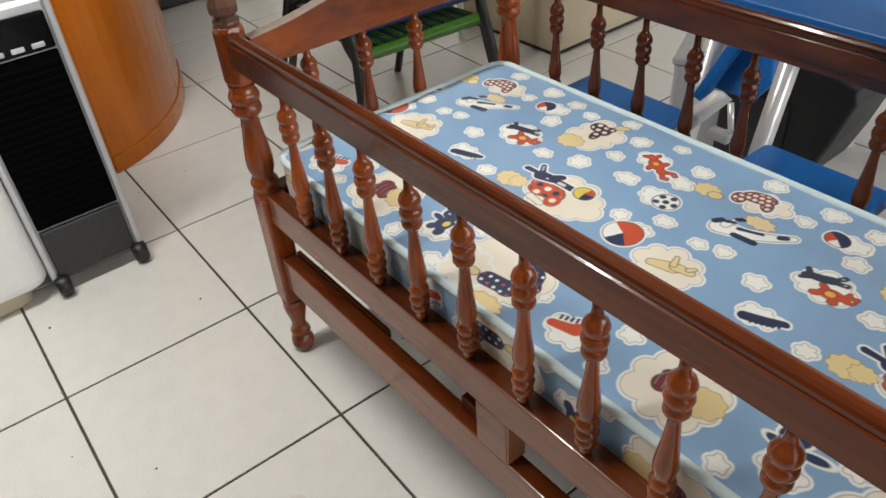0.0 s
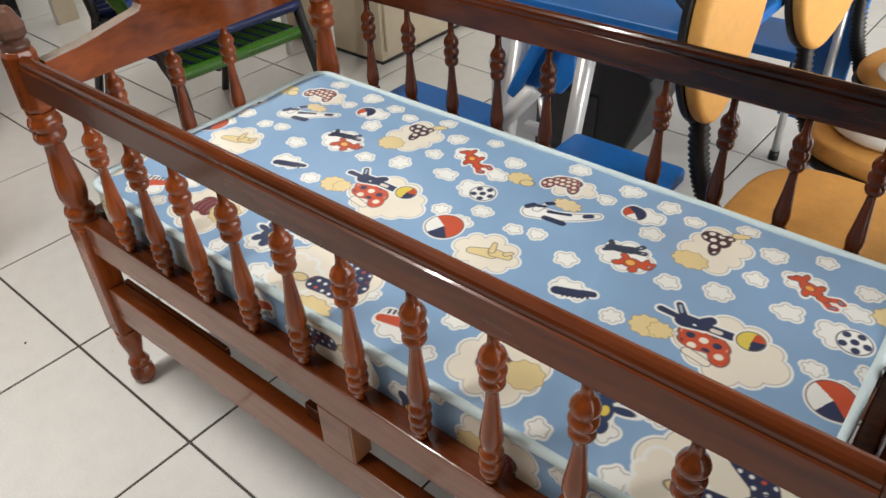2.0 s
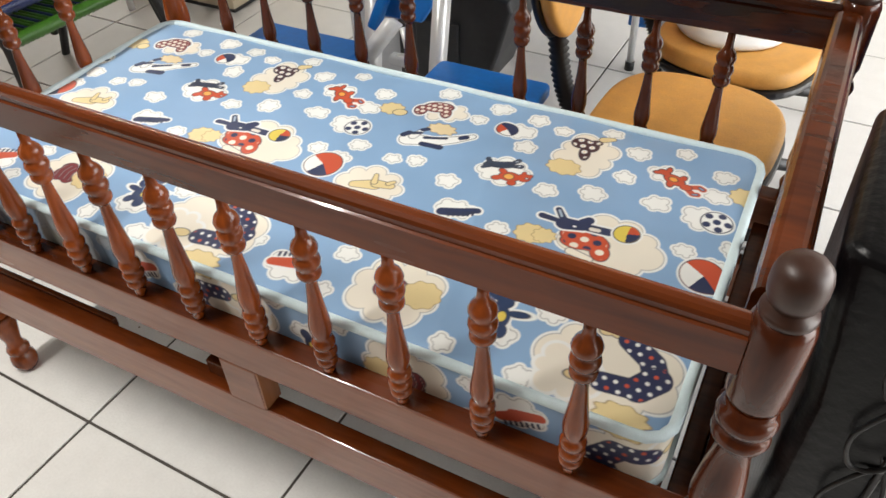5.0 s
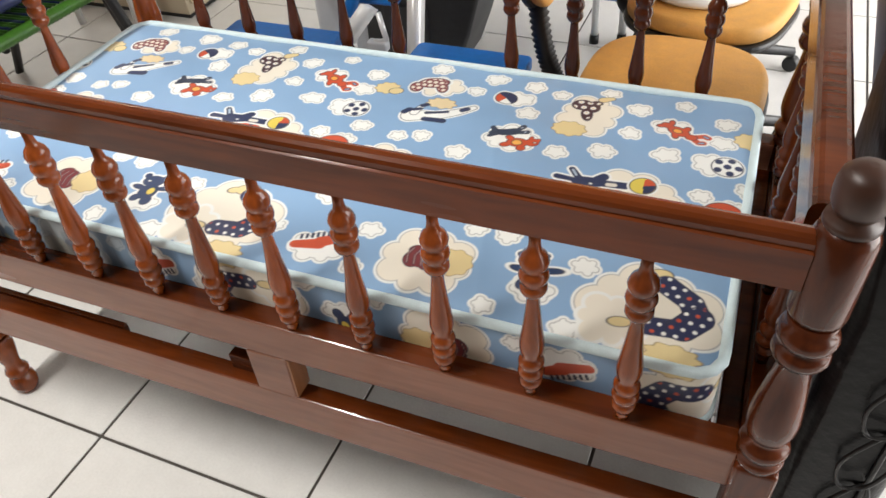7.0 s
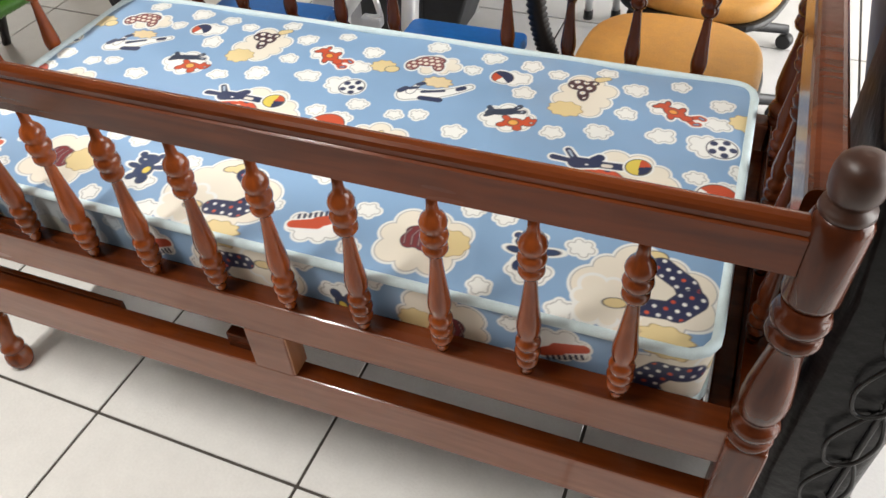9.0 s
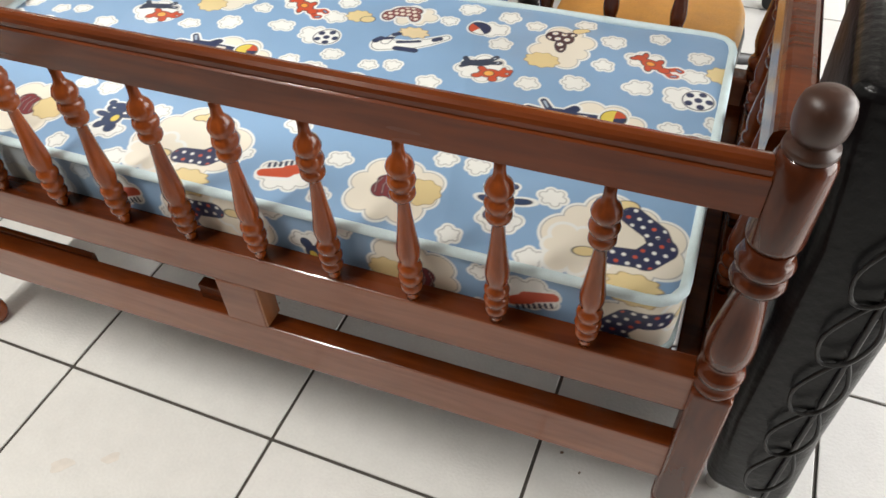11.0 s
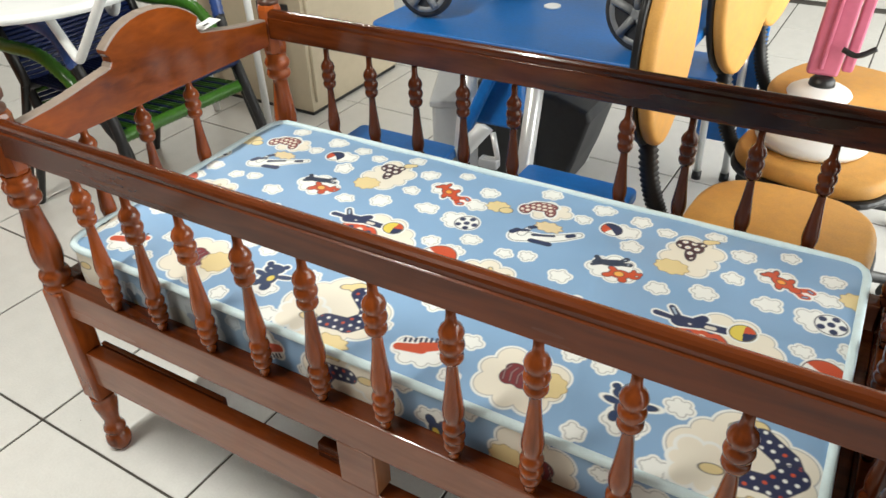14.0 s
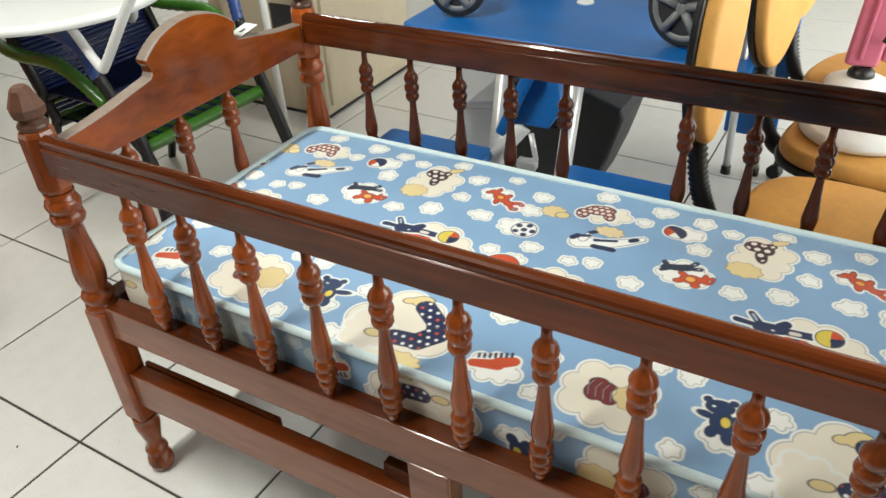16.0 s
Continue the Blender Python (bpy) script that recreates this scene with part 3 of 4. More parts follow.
    curls(0.398, 0.258, 0.026, 0.022, MUSTARD)
    curls(0.418, 0.262, 0.018, 0.017, MUSTARD)
    beetle = [(0, 0, 0.040, 0.024, -8), (0.030, -0.020, 0.015, 0.020, 20), (-0.010, -0.014, 0.024, 0.014)]
    blob(0.476, 0.281, RUST, beetle, False)
    dots(0.476, 0.281, beetle, 0.020, 0.0066, [CREAM, DEEPBLUE])
    limb(0.466, 0.245, CREAM, [(0, 0), (0.030, -0.006)], 0.008, 0.007, False)
    limbs(0.440, 0.306, DEEPBLUE, (([(-0.004, -0.002), (0.022, 0.004)], 0.014, 0.011), ([(-0.010, 0.008), (-0.024, 0.026)], 0.006, 0.005), ([(-0.016, 0.000), (-0.042, 0.000)], 0.005, 0.006), ([(0.022, 0.012), (0.028, 0.020)], 0.009, 0.008), ([(0.030, 0.004), (0.064, 0.006)], 0.008, 0.008)))
    limb(0.440, 0.306, (0.40, 0.50, 0.62), [(-0.014, 0.012), (-0.022, 0.024)], 0.0025, 0.003, False)
    blob(0.452, 0.304, RIM, [(0, 0, 0.004, 0.0028)], False)
    limb(0.440, 0.306, (0.70, 0.66, 0.58), [(0.038, 0.003), (0.048, 0.004)], 0.005, 0.005, False)
    ball(0.530, 0.318, 0.020, (0.70, 0.56, 0.10), DEEPBLUE, RUST, 200)
    cloud(0.622, 0.402, 0.030, 0.025, 6, 8)
    for near, x, y in each(0.646, 0.401, 0.04):
        d = np.hypot(x, y) - 0.024
        put(near, ins(d, 0.004), RIM)
        put(near, ins(d, 0.001), INK)
        put(near, ins(d, -0.001), RIM)
        for k in range(6):
            px, py = (0, 0) if k == 5 else (0.017 * math.cos(k * 1.257), 0.017 * math.sin(k * 1.257))
            put(near, ins(np.hypot(x - px, y - py), 0.0062) * ins(d, -0.001), DEEPBLUE)
    ball(0.004, 0.276, 0.034, RUST, RIM, DEEPBLUE, 330)
    # yellow bird and toy shoe
    cloud(0.108, 0.258, 0.062, 0.046, 8, 7, CREAM)
    for pts, a, b in (([(-0.030, -0.012), (0.004, 0.0)], 0.008, 0.013), ([(0.006, 0.004), (0.030, 0.008)], 0.010, 0.008), ([(0.0, 0.006), (-0.006, 0.024)], 0.006, 0.004), ([(0.024, 0.012), (0.030, 0.020)], 0.005, 0.004)):
        limb(0.112, 0.262, MUSTARD, pts, a, b, False)
    cloud(0.266, 0.262, 0.036, 0.022, 6, 1)
    limbs(0.276, 0.258, DEEPBLUE, (([(-0.026, -0.010), (0.010, 0.004)], 0.009, 0.009), ([(0.010, 0.006), (0.026, 0.012)], 0.008, 0.006)))
    for k in range(6):
        limb(0.262 + 0.007 * k, 0.248 + 0.003 * k, DEEPBLUE, [(0, 0), (0.002, -0.005)], 0.0018, 0.0016, False)
    # figure in a dotted sleeve
    cloud(0.584, 0.060, 0.090, 0.078, 9, 2, CREAM)
    cloud(0.540, 0.032, 0.044, 0.042, 7, 5, CREAM, ring=False)
    blob(0.586, 0.128, MUSTARD, [(0, 0, 0.020, 0.014, 25), (-0.020, -0.008, 0.012, 0.008, 25)], False)
    limb(0.615, 0.070, (0.022, 0.030, 0.085), [(-0.016, 0.046), (0.018, 0.022), (0.030, -0.004), (0.012, -0.030), (-0.030, -0.036)], 0.017, 0.016, False, (0.0145, 0.0031, [RIM, RIM, RUST]))
    limb(0.615, 0.070, (0.022, 0.030, 0.085), [(0.030, -0.004), (0.012, -0.030)], 0.020, 0.019, False, (0.0145, 0.0031, [RIM, RIM, RUST]))
    blob(0.552, 0.030, MUSTARD, [(0, 0, 0.016, 0.009, 10)], False)
    curls(0.622, -0.006, 0.034, 0.017, MUSTARD)
    # red shoe with laces
    cloud(0.106, 0.040, 0.044, 0.030, 7, 3)
    limbs(0.104, 0.048, RUST, (([(-0.030, -0.012), (0.004, 0.0)], 0.008, 0.011), ([(0.004, 0.004), (0.024, 0.016)], 0.011, 0.009)))
    for k in range(7):
        limb(0.076 + 0.0075 * k, 0.051 + 0.0035 * k, DEEPBLUE, [(0, 0), (-0.002, 0.007)], 0.0017, 0.0017, False)
    # sleeper with a knitted cap
    cloud(0.272, 0.061, 0.068, 0.062, 8, 6, CREAM)
    cloth = [(0, 0, 0.021, 0.021, 15), (-0.014, -0.008, 0.013, 0.016, 20), (-0.012, 0.014, 0.014, 0.010, 20), (0.010, -0.012, 0.012, 0.012)]
    blob(0.266, 0.066, MAROON, cloth, False)
    for k in range(4):
        limb(0.266, 0.066, (0.62, 0.38, 0.33), [(-0.020 + 0.011 * k, 0.016), (-0.024 + 0.011 * k, 0.002), (-0.019 + 0.011 * k, -0.016)], 0.0013, 0.0013, False)
    blob(0.285, 0.066, (0.80, 0.68, 0.52), [(0, 0, 0.008, 0.014, 20)], False)
    curls(0.309, 0.070, 0.029, 0.028, MUSTARD)
    # sitting toy bear
    cloud(0.430, 0.052, 0.034, 0.022, 6, 4)
    cub = [(0, 0, 0.016, 0.021, 12), (-0.008, 0.027, 0.019, 0.014, 8), (-0.026, 0.037, 0.006, 0.006), (0.008, 0.041, 0.006, 0.006), (-0.023, 0.007, 0.012, 0.006, -8), (0.024, 0.014, 0.016, 0.006, 14), (0.012, -0.022, 0.009, 0.012, 10), (-0.010, -0.020, 0.008, 0.010, -10)]
    blob(0.424, 0.078, (0.022, 0.045, 0.115), cub)
    blob(0.428, 0.080, (0.72, 0.56, 0.10), [(0, 0, 0.007, 0.010, 10)], False)
    blob(0.408, 0.104, RIM, [(0, 0, 0.004, 0.0026)], False)
    return out


def printed_cloth():
    m, t, b = nodes("printed_cotton")
    at = t.nodes.new("ShaderNodeAttribute")
    at.attribute_name = "print"
    co, n1, n2 = t.nodes.new("ShaderNodeTexCoord"), t.nodes.new("ShaderNodeTexNoise"), t.nodes.new("ShaderNodeTexNoise")
    n1.inputs["Scale"].default_value, n2.inputs["Scale"].default_value = 700, 7
    for n in (n1, n2):
        t.links.new(co.outputs["Object"], n.inputs["Vector"])
    rng = t.nodes.new("ShaderNodeMapRange")
    rng.inputs["To Min"].default_value, rng.inputs["To Max"].default_value = 0.86, 1.12
    t.links.new(n2.outputs[0], rng.inputs["Value"])
    mul = t.nodes.new("ShaderNodeMix")
    mul.data_type, mul.blend_type = "RGBA", "MULTIPLY"
    mul.inputs["Factor"].default_value = 1
    t.links.new(at.outputs["Color"], mul.inputs["A"])
    t.links.new(rng.outputs[0], mul.inputs["B"])
    t.links.new(mul.outputs["Result"], b.inputs["Base Color"])
    b.inputs["Roughness"].default_value = 0.40
    b.inputs["Specular IOR Level"].default_value = 0.45
    bp = t.nodes.new("ShaderNodeBump")
    bp.inputs["Strength"].default_value, bp.inputs["Distance"].default_value = 0.15, 0.001
    t.links.new(n1.outputs[0], bp.inputs["Height"])
    t.links.new(bp.outputs[0], b.inputs["Normal"])
    return m


PRINT = printed_cloth()


def sheet(name, grid, colours, closed, parent, label=""):
    """A cloth from a grid of places, with its print as a colour at each place."""
    rows, cols = grid.shape[:2]
    r, c = np.meshgrid(np.arange(rows - 1), np.arange(cols if closed else cols - 1), indexing="ij")
    d = (c + 1) % cols
    quads = np.stack([r * cols + c, r * cols + d, (r + 1) * cols + d, (r + 1) * cols + c], -1).reshape(-1, 4)
    me = bpy.data.meshes.new(name)
    me.vertices.add(rows * cols)
    me.vertices.foreach_set("co", grid.reshape(-1).astype(np.float32))
    me.loops.add(quads.size)
    me.loops.foreach_set("vertex_index", quads.reshape(-1).astype(np.int32))
    me.polygons.add(len(quads))
    me.polygons.foreach_set("loop_start", np.arange(0, quads.size, 4, dtype=np.int32))
    me.polygons.foreach_set("use_smooth", np.ones(len(quads), bool))
    me.update(calc_edges=True)
    layer = me.attributes.new("print", "FLOAT_COLOR", "POINT")
    rgba = np.ones((rows * cols, 4), np.float32)
    rgba[:, :3] = colours.reshape(-1, 3)
    layer.data.foreach_set("color", rgba.reshape(-1))
    me.materials.append(PRINT)
    return part(name, me, None, parent, label)


mattress = thing("mattress", "blue crib mattress with cloud print and pale binding", "mattress")
ys = np.linspace(MY0, MY1, 401)
edge = np.minimum(ys - MY0, MY1 - ys)
inset = np.where(edge < MR, MR - np.sqrt(np.maximum(MR**2 - (MR - edge) ** 2, 0)), 0)
s = np.linspace(0, 1, 881)
gx = (MX0 + inset)[:, None] + s[None] * (MX1 - MX0 - 2 * inset)[:, None]
gy = np.repeat(ys[:, None], len(s), 1)
rim = np.minimum(np.minimum(gx - MX0, MX1 - gx), np.minimum(gy - MY0, MY1 - gy))
gz = MZ1 - 0.006 * np.exp(-rim / 0.012) + 0.0022 * np.sin(gx * 23 + 2 * np.sin(gy * 14)) * np.sin(gy * 31) + 0.0015 * np.exp(-(((gx - 0.88 + 0.25 * gy) / 0.010) ** 2))
sheet("top_cover", np.stack([gx, gy, gz], -1), print_colours(gx - MX0, gy - 0.047), False, mattress)
ring = np.array(round_rect(MX0, MX1, MY0, MY1, MR, 24))
step = np.linalg.norm(np.roll(ring, -1, 0) - ring, axis=1)
along = np.concatenate([[0], np.cumsum(step)])
want = np.linspace(0, along[-1], 2000, endpoint=False)
closed_ring = np.vstack([ring, ring[:1]])
rx, ry = np.interp(want, along, closed_ring[:, 0]), np.interp(want, along, closed_ring[:, 1])
zs = np.linspace(MZ0, MZ1 - 0.004, 56)
bulge = 1 + 0.006 * np.sin(np.pi * (zs - MZ0) / (MZ1 - MZ0))[:, None]
sx = (rx - 0.511)[None] * (1 + (bulge - 1) * 0.4) + 0.511
sy = (ry - 0.352)[None] * bulge + 0.352
sz = np.repeat(zs[:, None], len(want), 1)
side = print_colours((0.745 + want[np.argmin(np.hypot(rx - 1.007, ry - MY0))] - want)[None] * np.ones_like(sz), (MZ1 - sz) * 1.1 - 0.012)
# washed-out maker's panel on the front border, its small print as plain bars
front = (ry < MY0 + 0.002)[None] & (rx > -0.06)[None] & (rx < 0.33)[None] & (sz > MZ0 + 0.012)
side[front] = side[front] * 0.30 + np.array((0.19, 0.27, 0.35)) * 0.70
for k in range(9):
    bar_x = 0.0 + 0.034 * k
    bars = front & (np.abs(rx - bar_x) < 0.003 + 0.002 * (k % 3))[None] & (np.abs(sz - 0.492 - 0.006 * (k % 2)) < 0.024)
    side[bars] = side[bars] * 0.72 + np.array((0.10, 0.14, 0.18)) * 0.28
sheet("side_border", np.stack([sx, sy, sz], -1), side, True, mattress)
for z, name in ((MZ1 - 0.004, "top_binding"), (MZ0 + 0.002, "bottom_binding")):
    part(name, bm_tube([(x, y, z) for x, y in zip(rx[::10], ry[::10])], 0.0075, 8, True), BINDING, mattress, "pale blue piping")
part("underside", bm_slab(round_rect(MX0, MX1, MY0, MY1, MR), MZ0 - 0.002, MZ0 + 0.004, 0), BINDING, mattress)

# ---- folding picnic table with its seats ----
picnic = thing("picnic_table", "blue plastic folding picnic table with aluminium legs and attached seats", "table")
TX0, TX1, TY0, TY1, TZ = -0.115, 0.700, 1.012, 1.710, 0.700
part("tabletop", bm_slab(round_rect(TX0, TX1, TY0, TY1, 0.03), TZ - 0.03, TZ, 0.006), BLUE, picnic)
part("hole_cap", bm_lathe([(0, 0.024), (0.004, 0.024), (0.006, 0.020)], 24, (0.277, 1.352, TZ)), WHITE, picnic, "round white umbrella-hole cap")
for sx0, sx1 in ((-0.150, 0.172), (0.385, 0.680)):
    for sy0 in (0.735, 1.765):
        part("seat", bm_slab(round_rect(sx0, sx1, sy0, sy0 + 0.255, 0.018), 0.375, 0.405, 0.006), BLUE, picnic)
for lx, top in ((0.352, 0.378), (0.158, 0.186)):
    part("leg", bm_tube([(lx - 0.012, 0.975, 0.0), (top, 1.045, 0.672)], 0.024, 4, rad2=0.012), STEEL, picnic, "flat aluminium leg")
    part("leg", bm_tube([(lx - 0.10, 1.80, 0.0), (top - 0.10, 1.70, 0.672)], 0.022, 4, rad2=0.012), STEEL, picnic, "flat aluminium leg")
part("brace", bm_tube([(0.152, 0.985, 0.350), (0.255, 0.99, 0.480)], 0.026, 4, rad2=0.010), WHITE, picnic, "flat white brace")
for mid in (0.92, 1.83):
    part("seat_bar", bm_tube([(-0.13, mid, 0.366), (0.66, mid, 0.366)], 0.014, 8), STEEL, picnic)
shape = bm_slab([(0.0, 0.0), (0.10, -0.005), (0.135, 0.05), (0.115, 0.155), (0.06, 0.19), (0.03, 0.15)], -0.02, 0.02, 0.008, 3)
part("bracket", shape, BLUE, picnic, "blue moulded folding bracket", at=pose(0.205, 1.035, 0.468, 78, 0, 8))
part("bracket", bm_box(0.03, 0.03, 0.20, (0, 0, 0), 0.008), BLUE, picnic, at=pose(0.232, 1.00, 0.545, -10, 22, 0))
part("latch", bm_tube([(0.280, 0.985, 0.47), (0.300, 0.975, 0.405), (0.262, 0.975, 0.392)], 0.008, 8), STEEL, picnic)
part("latch", bm_box(0.055, 0.03, 0.026, (0.275, 0.975, 0.386), 0.005), SILVER, picnic)

# dark case, and a plain box filling a pale grey patch, under the table
case = thing("storage_case", "dark grey plastic case with sloped edges on the floor", "case")
shell = bm_slab([(0.02, 0.0), (0.25, 0.0), (0.325, 0.10), (0.366, 0.215), (0.406, 0.36), (0.396, 0.392), (0.29, 0.425), (0.02, 0.425)], 0.0, 0.24, 0.012, 3)
shell.transform(Matrix(((1, 0, 0, 0), (0, 0, 1, 1.38), (0, 1, 0, 0), (0, 0, 0, 1))))
bmesh.ops.recalc_face_normals(shell, faces=shell.faces[:])
part("shell", shell, GREYBOX, case)
part("handle", bm_tube(smooth_line([(0.12, 1.50, 0.423), (0.13, 1.50, 0.45), (0.22, 1.50, 0.45), (0.23, 1.50, 0.423)]), 0.008, 8), BLACK, case)
part("face_plate", bm_box(0.15, 0.010, 0.20, (0.165, 1.376, 0.20), 0.006), GREYBOX, case)
crate = thing("grey_crate", "light grey box shape under the picnic table", "crate", pose(-0.085, 1.50, 0, 0, 0, 24))
part("grey_body", bm_box(0.20, 0.30, 0.34, (0, 0, 0.171), 0.012), SILVER, crate)
part("grey_rim", bm_box(0.215, 0.315, 0.022, (0, 0, 0.345), 0.006), SILVER, crate)

# ---- stroller on the table ----
stroller = thing("stroller", "folded grey stroller with spoked wheels standing on the table", "stroller")


def wheel(x, y, r, turn):
    w = part("wheel", bm_lathe([(-0.018, r - 0.020), (-0.020, r - 0.012), (-0.016, r - 0.003), (-0.006, r), (0.006, r), (0.016, r - 0.003), (0.020, r - 0.012), (0.018, r - 0.020)], 36), RUBBER, stroller, "grey rubber tyre on spoked hub",
        at=pose(x, y, TZ + r + 0.002) @ pose(0, 0, 0, 90, 0, 0) @ pose(0, 0, 0, 0, turn, 0))
    part("rim", bm_tube([((r - 0.022) * math.cos(a), (r - 0.022) * math.sin(a), 0.012) for a in (2 * math.pi * k / 28 for k in range(28))], 0.010, 8, True), HUB, w)
    for k in range(5):
        a = 2 * math.pi * k / 5 + 0.3
        part("spoke", bm_tube([(0.008 * math.cos(a), 0.008 * math.sin(a), 0.02), ((r - 0.024) * math.cos(a), (r - 0.024) * math.sin(a), 0.024)], 0.010, 6), HUB, w)
    part("hub", bm_lathe([(-0.024, 0.014), (0.024, 0.016), (0.030, 0.010)], 16), HUB, w)


wheel(0.004, 1.125, 0.078, 12)
wheel(0.060, 1.56, 0.078, 8)
wheel(0.600, 1.110, 0.092, -14)
wheel(0.590, 1.58, 0.092, -8)
for pts in ([(0.004, 1.15, 0.78), (0.004, 1.34, 0.80), (0.06, 1.54, 0.78)], [(0.60, 1.14, 0.79), (0.60, 1.35, 0.80), (0.59, 1.55, 0.79)], [(0.02, 1.20, 0.80), (0.30, 1.25, 1.05), (0.62, 1.32, 1.30)],
            [(0.60, 1.20, 0.80), (0.35, 1.25, 1.05), (0.05, 1.32, 1.30)], [(0.04, 1.48, 0.80), (0.30, 1.45, 1.05), (0.62, 1.42, 1.30)], [(0.60, 1.50, 0.80), (0.35, 1.45, 1.05), (0.05, 1.42, 1.30)]):
    part("frame_tube", bm_tube(smooth_line(pts), 0.012, 10), HUB, stroller)

# ---- typist chairs ----


def typist_chair(at):
    """Upholstered seat and oval back on a ribbed stem, column and five-star base. It faces +x; the origin is under the seat."""
    c = thing("office_chair", "armless office chair with orange upholstered seat and oval back", "chair", at, "orange office chairs")
    pad = oval(0.385, 0.40, 3.0, 48)
    top = bm_slab(pad, 0.405, 0.446, 0.018, 4)
    for v in top.verts:
        if v.co.z > 0.436:
            v.co.z += 0.008 * (1 - (v.co.x / 0.2) ** 2 * 0.7 - (v.co.y / 0.21) ** 2 * 0.7)
    for f in top.faces:
        f.smooth = True
    seat = part("seat", top, UPHOLSTERY, c)
    part("seat_shell", bm_slab(oval(0.398, 0.413, 3.0, 48), 0.388, 0.408, 0.008, 2), BLACK, seat)
    face = bm_slab(oval(0.295, 0.45, 1.8, 48, 0.06), 0.0, 0.036, 0.015, 4)
    for f in face.faces:
        f.smooth = True
    back = part("backrest", face, UPHOLSTERY, c, at=pose(-0.318, 0.05, 0.775, 90, 0, 90))
    part("back_shell", bm_slab(oval(0.307, 0.462, 1.8, 48, 0.06), -0.014, 0.004, 0.008, 3), BLACK, back)
    line = smooth_line([(-0.05, 0, 0.362), (-0.20, 0.02, 0.34), (-0.262, 0.05, 0.36), (-0.300, 0.05, 0.45), (-0.322, 0.05, 0.58), (-0.342, 0.05, 0.70)], 18)
    part("ribbed_stem", bm_tube(line, 0.026, 12, radii=[0.024 if k % 2 else 0.017 for k in range(len(line))]), BLACK, c, "black ribbed rubber bellows")
    part("gas_column", bm_lathe([(0.06, 0.026), (0.24, 0.026), (0.242, 0.016), (0.375, 0.016)], 20), BLACK, c)
    part("mechanism", bm_box(0.20, 0.14, 0.035, (-0.02, 0, 0.372), 0.006), BLACK, c)
    for k in range(5):
        a = 2 * math.pi * k / 5 + 0.5
        foot = part("base_arm", bm_tube([(0.02 * math.cos(a), 0.02 * math.sin(a), 0.085), (0.26 * math.cos(a), 0.26 * math.sin(a), 0.066)], 0.018, 8, radii=[0.024, 0.015]), BLACK, c)
        part("caster", join(bm_lathe([(-0.018, 0.022), (-0.012, 0.025), (-0.004, 0.025), (0.004, 0.025), (0.012, 0.025), (0.018, 0.022)], 16, (0.26 * math.cos(a), 0.26 * math.sin(a), 0.0255), Matrix.Rotation(radians(90), 3, "X")),
            bm_lathe([(0.03, 0.006), (0.066, 0.006)], 8, (0.26 * math.cos(a), 0.26 * math.sin(a), 0))), BLACK, foot)
    return c


chair = typist_chair(pose(1.010, 0.890, 0, 0, 0, -3))
copy_thing(chair, pose(1.045, 1.345, 0, 0, 0, -14))
copy_thing(chair, pose(1.045, 1.785, 0, 0, 0, -18))

# white tray on the second chair, pink stand on the third
tray = thing("round_tray", "white round plastic tray lying upturned on a chair seat", "tray", pose(1.010, 1.355, 0.452))
part("disc", bm_lathe([(0, 0.132), (0.008, 0.138), (0.018, 0.134), (0.026, 0.115), (0.031, 0.07), (0.032, 0.03)], 40), WHITE, tray)
stand = thing("toy_stand", "pink plastic stand on a white round base on a chair seat", "stand", pose(0.985, 1.665, 0.452))
part("round_base", bm_lathe([(0, 0.084), (0.008, 0.088), (0.016, 0.084), (0.026, 0.068), (0.032, 0.045), (0.034, 0.035)], 40), WHITE, stand, "white round base")
part("collar", bm_lathe([(0.032, 0.036), (0.048, 0.034), (0.060, 0.022)], 20), BLACK, stand, "black collar")
part("column", bm_box(0.085, 0.03, 0.62, (-0.010, 0, 0.36), 0.010, 3), PINK, stand, at=pose(0, 0, 0.012, 0, 3, 10))
part("column", bm_box(0.030, 0.026, 0.55, (0.052, 0.01, 0.34), 0.008, 3), PINK, stand, at=pose(0, 0, 0.012, 0, 3, 10))
part("rib", bm_box(0.010, 0.012, 0.58, (-0.018, -0.018, 0.36), 0.003), PINK, stand, at=pose(0, 0, 0.012, 0, 3, 10))
part("clip", bm_tube(smooth_line([(0.03, -0.03, 0.15), (0.07, -0.035, 0.14), (0.11, -0.02, 0.16)]), 0.008, 8), BLACK, stand, "black hook")

# folded blue step stool beyond the chairs
stool = thing("folding_stool", "folded blue and aluminium stool standing on the floor", "stool")
for dx in (0.0, 0.09):
    part("leg", bm_tube([(0.655 + dx, 1.865 + 0.3 * dx, 0.01), (0.63 + dx, 1.93, 0.70)], 0.013, 8), STEEL, stool)
    part("rubber_foot", bm_lathe([(0, 0.017), (0.03, 0.016)], 12, (0.655 + dx, 1.865 + 0.3 * dx, 0.0)), BLACK, stool)
part("seat_panel", bm_box(0.17, 0.02, 0.42, (0.70, 1.93, 0.34), 0.006), BLUE, stool)

# ---- woven cord armchairs ----


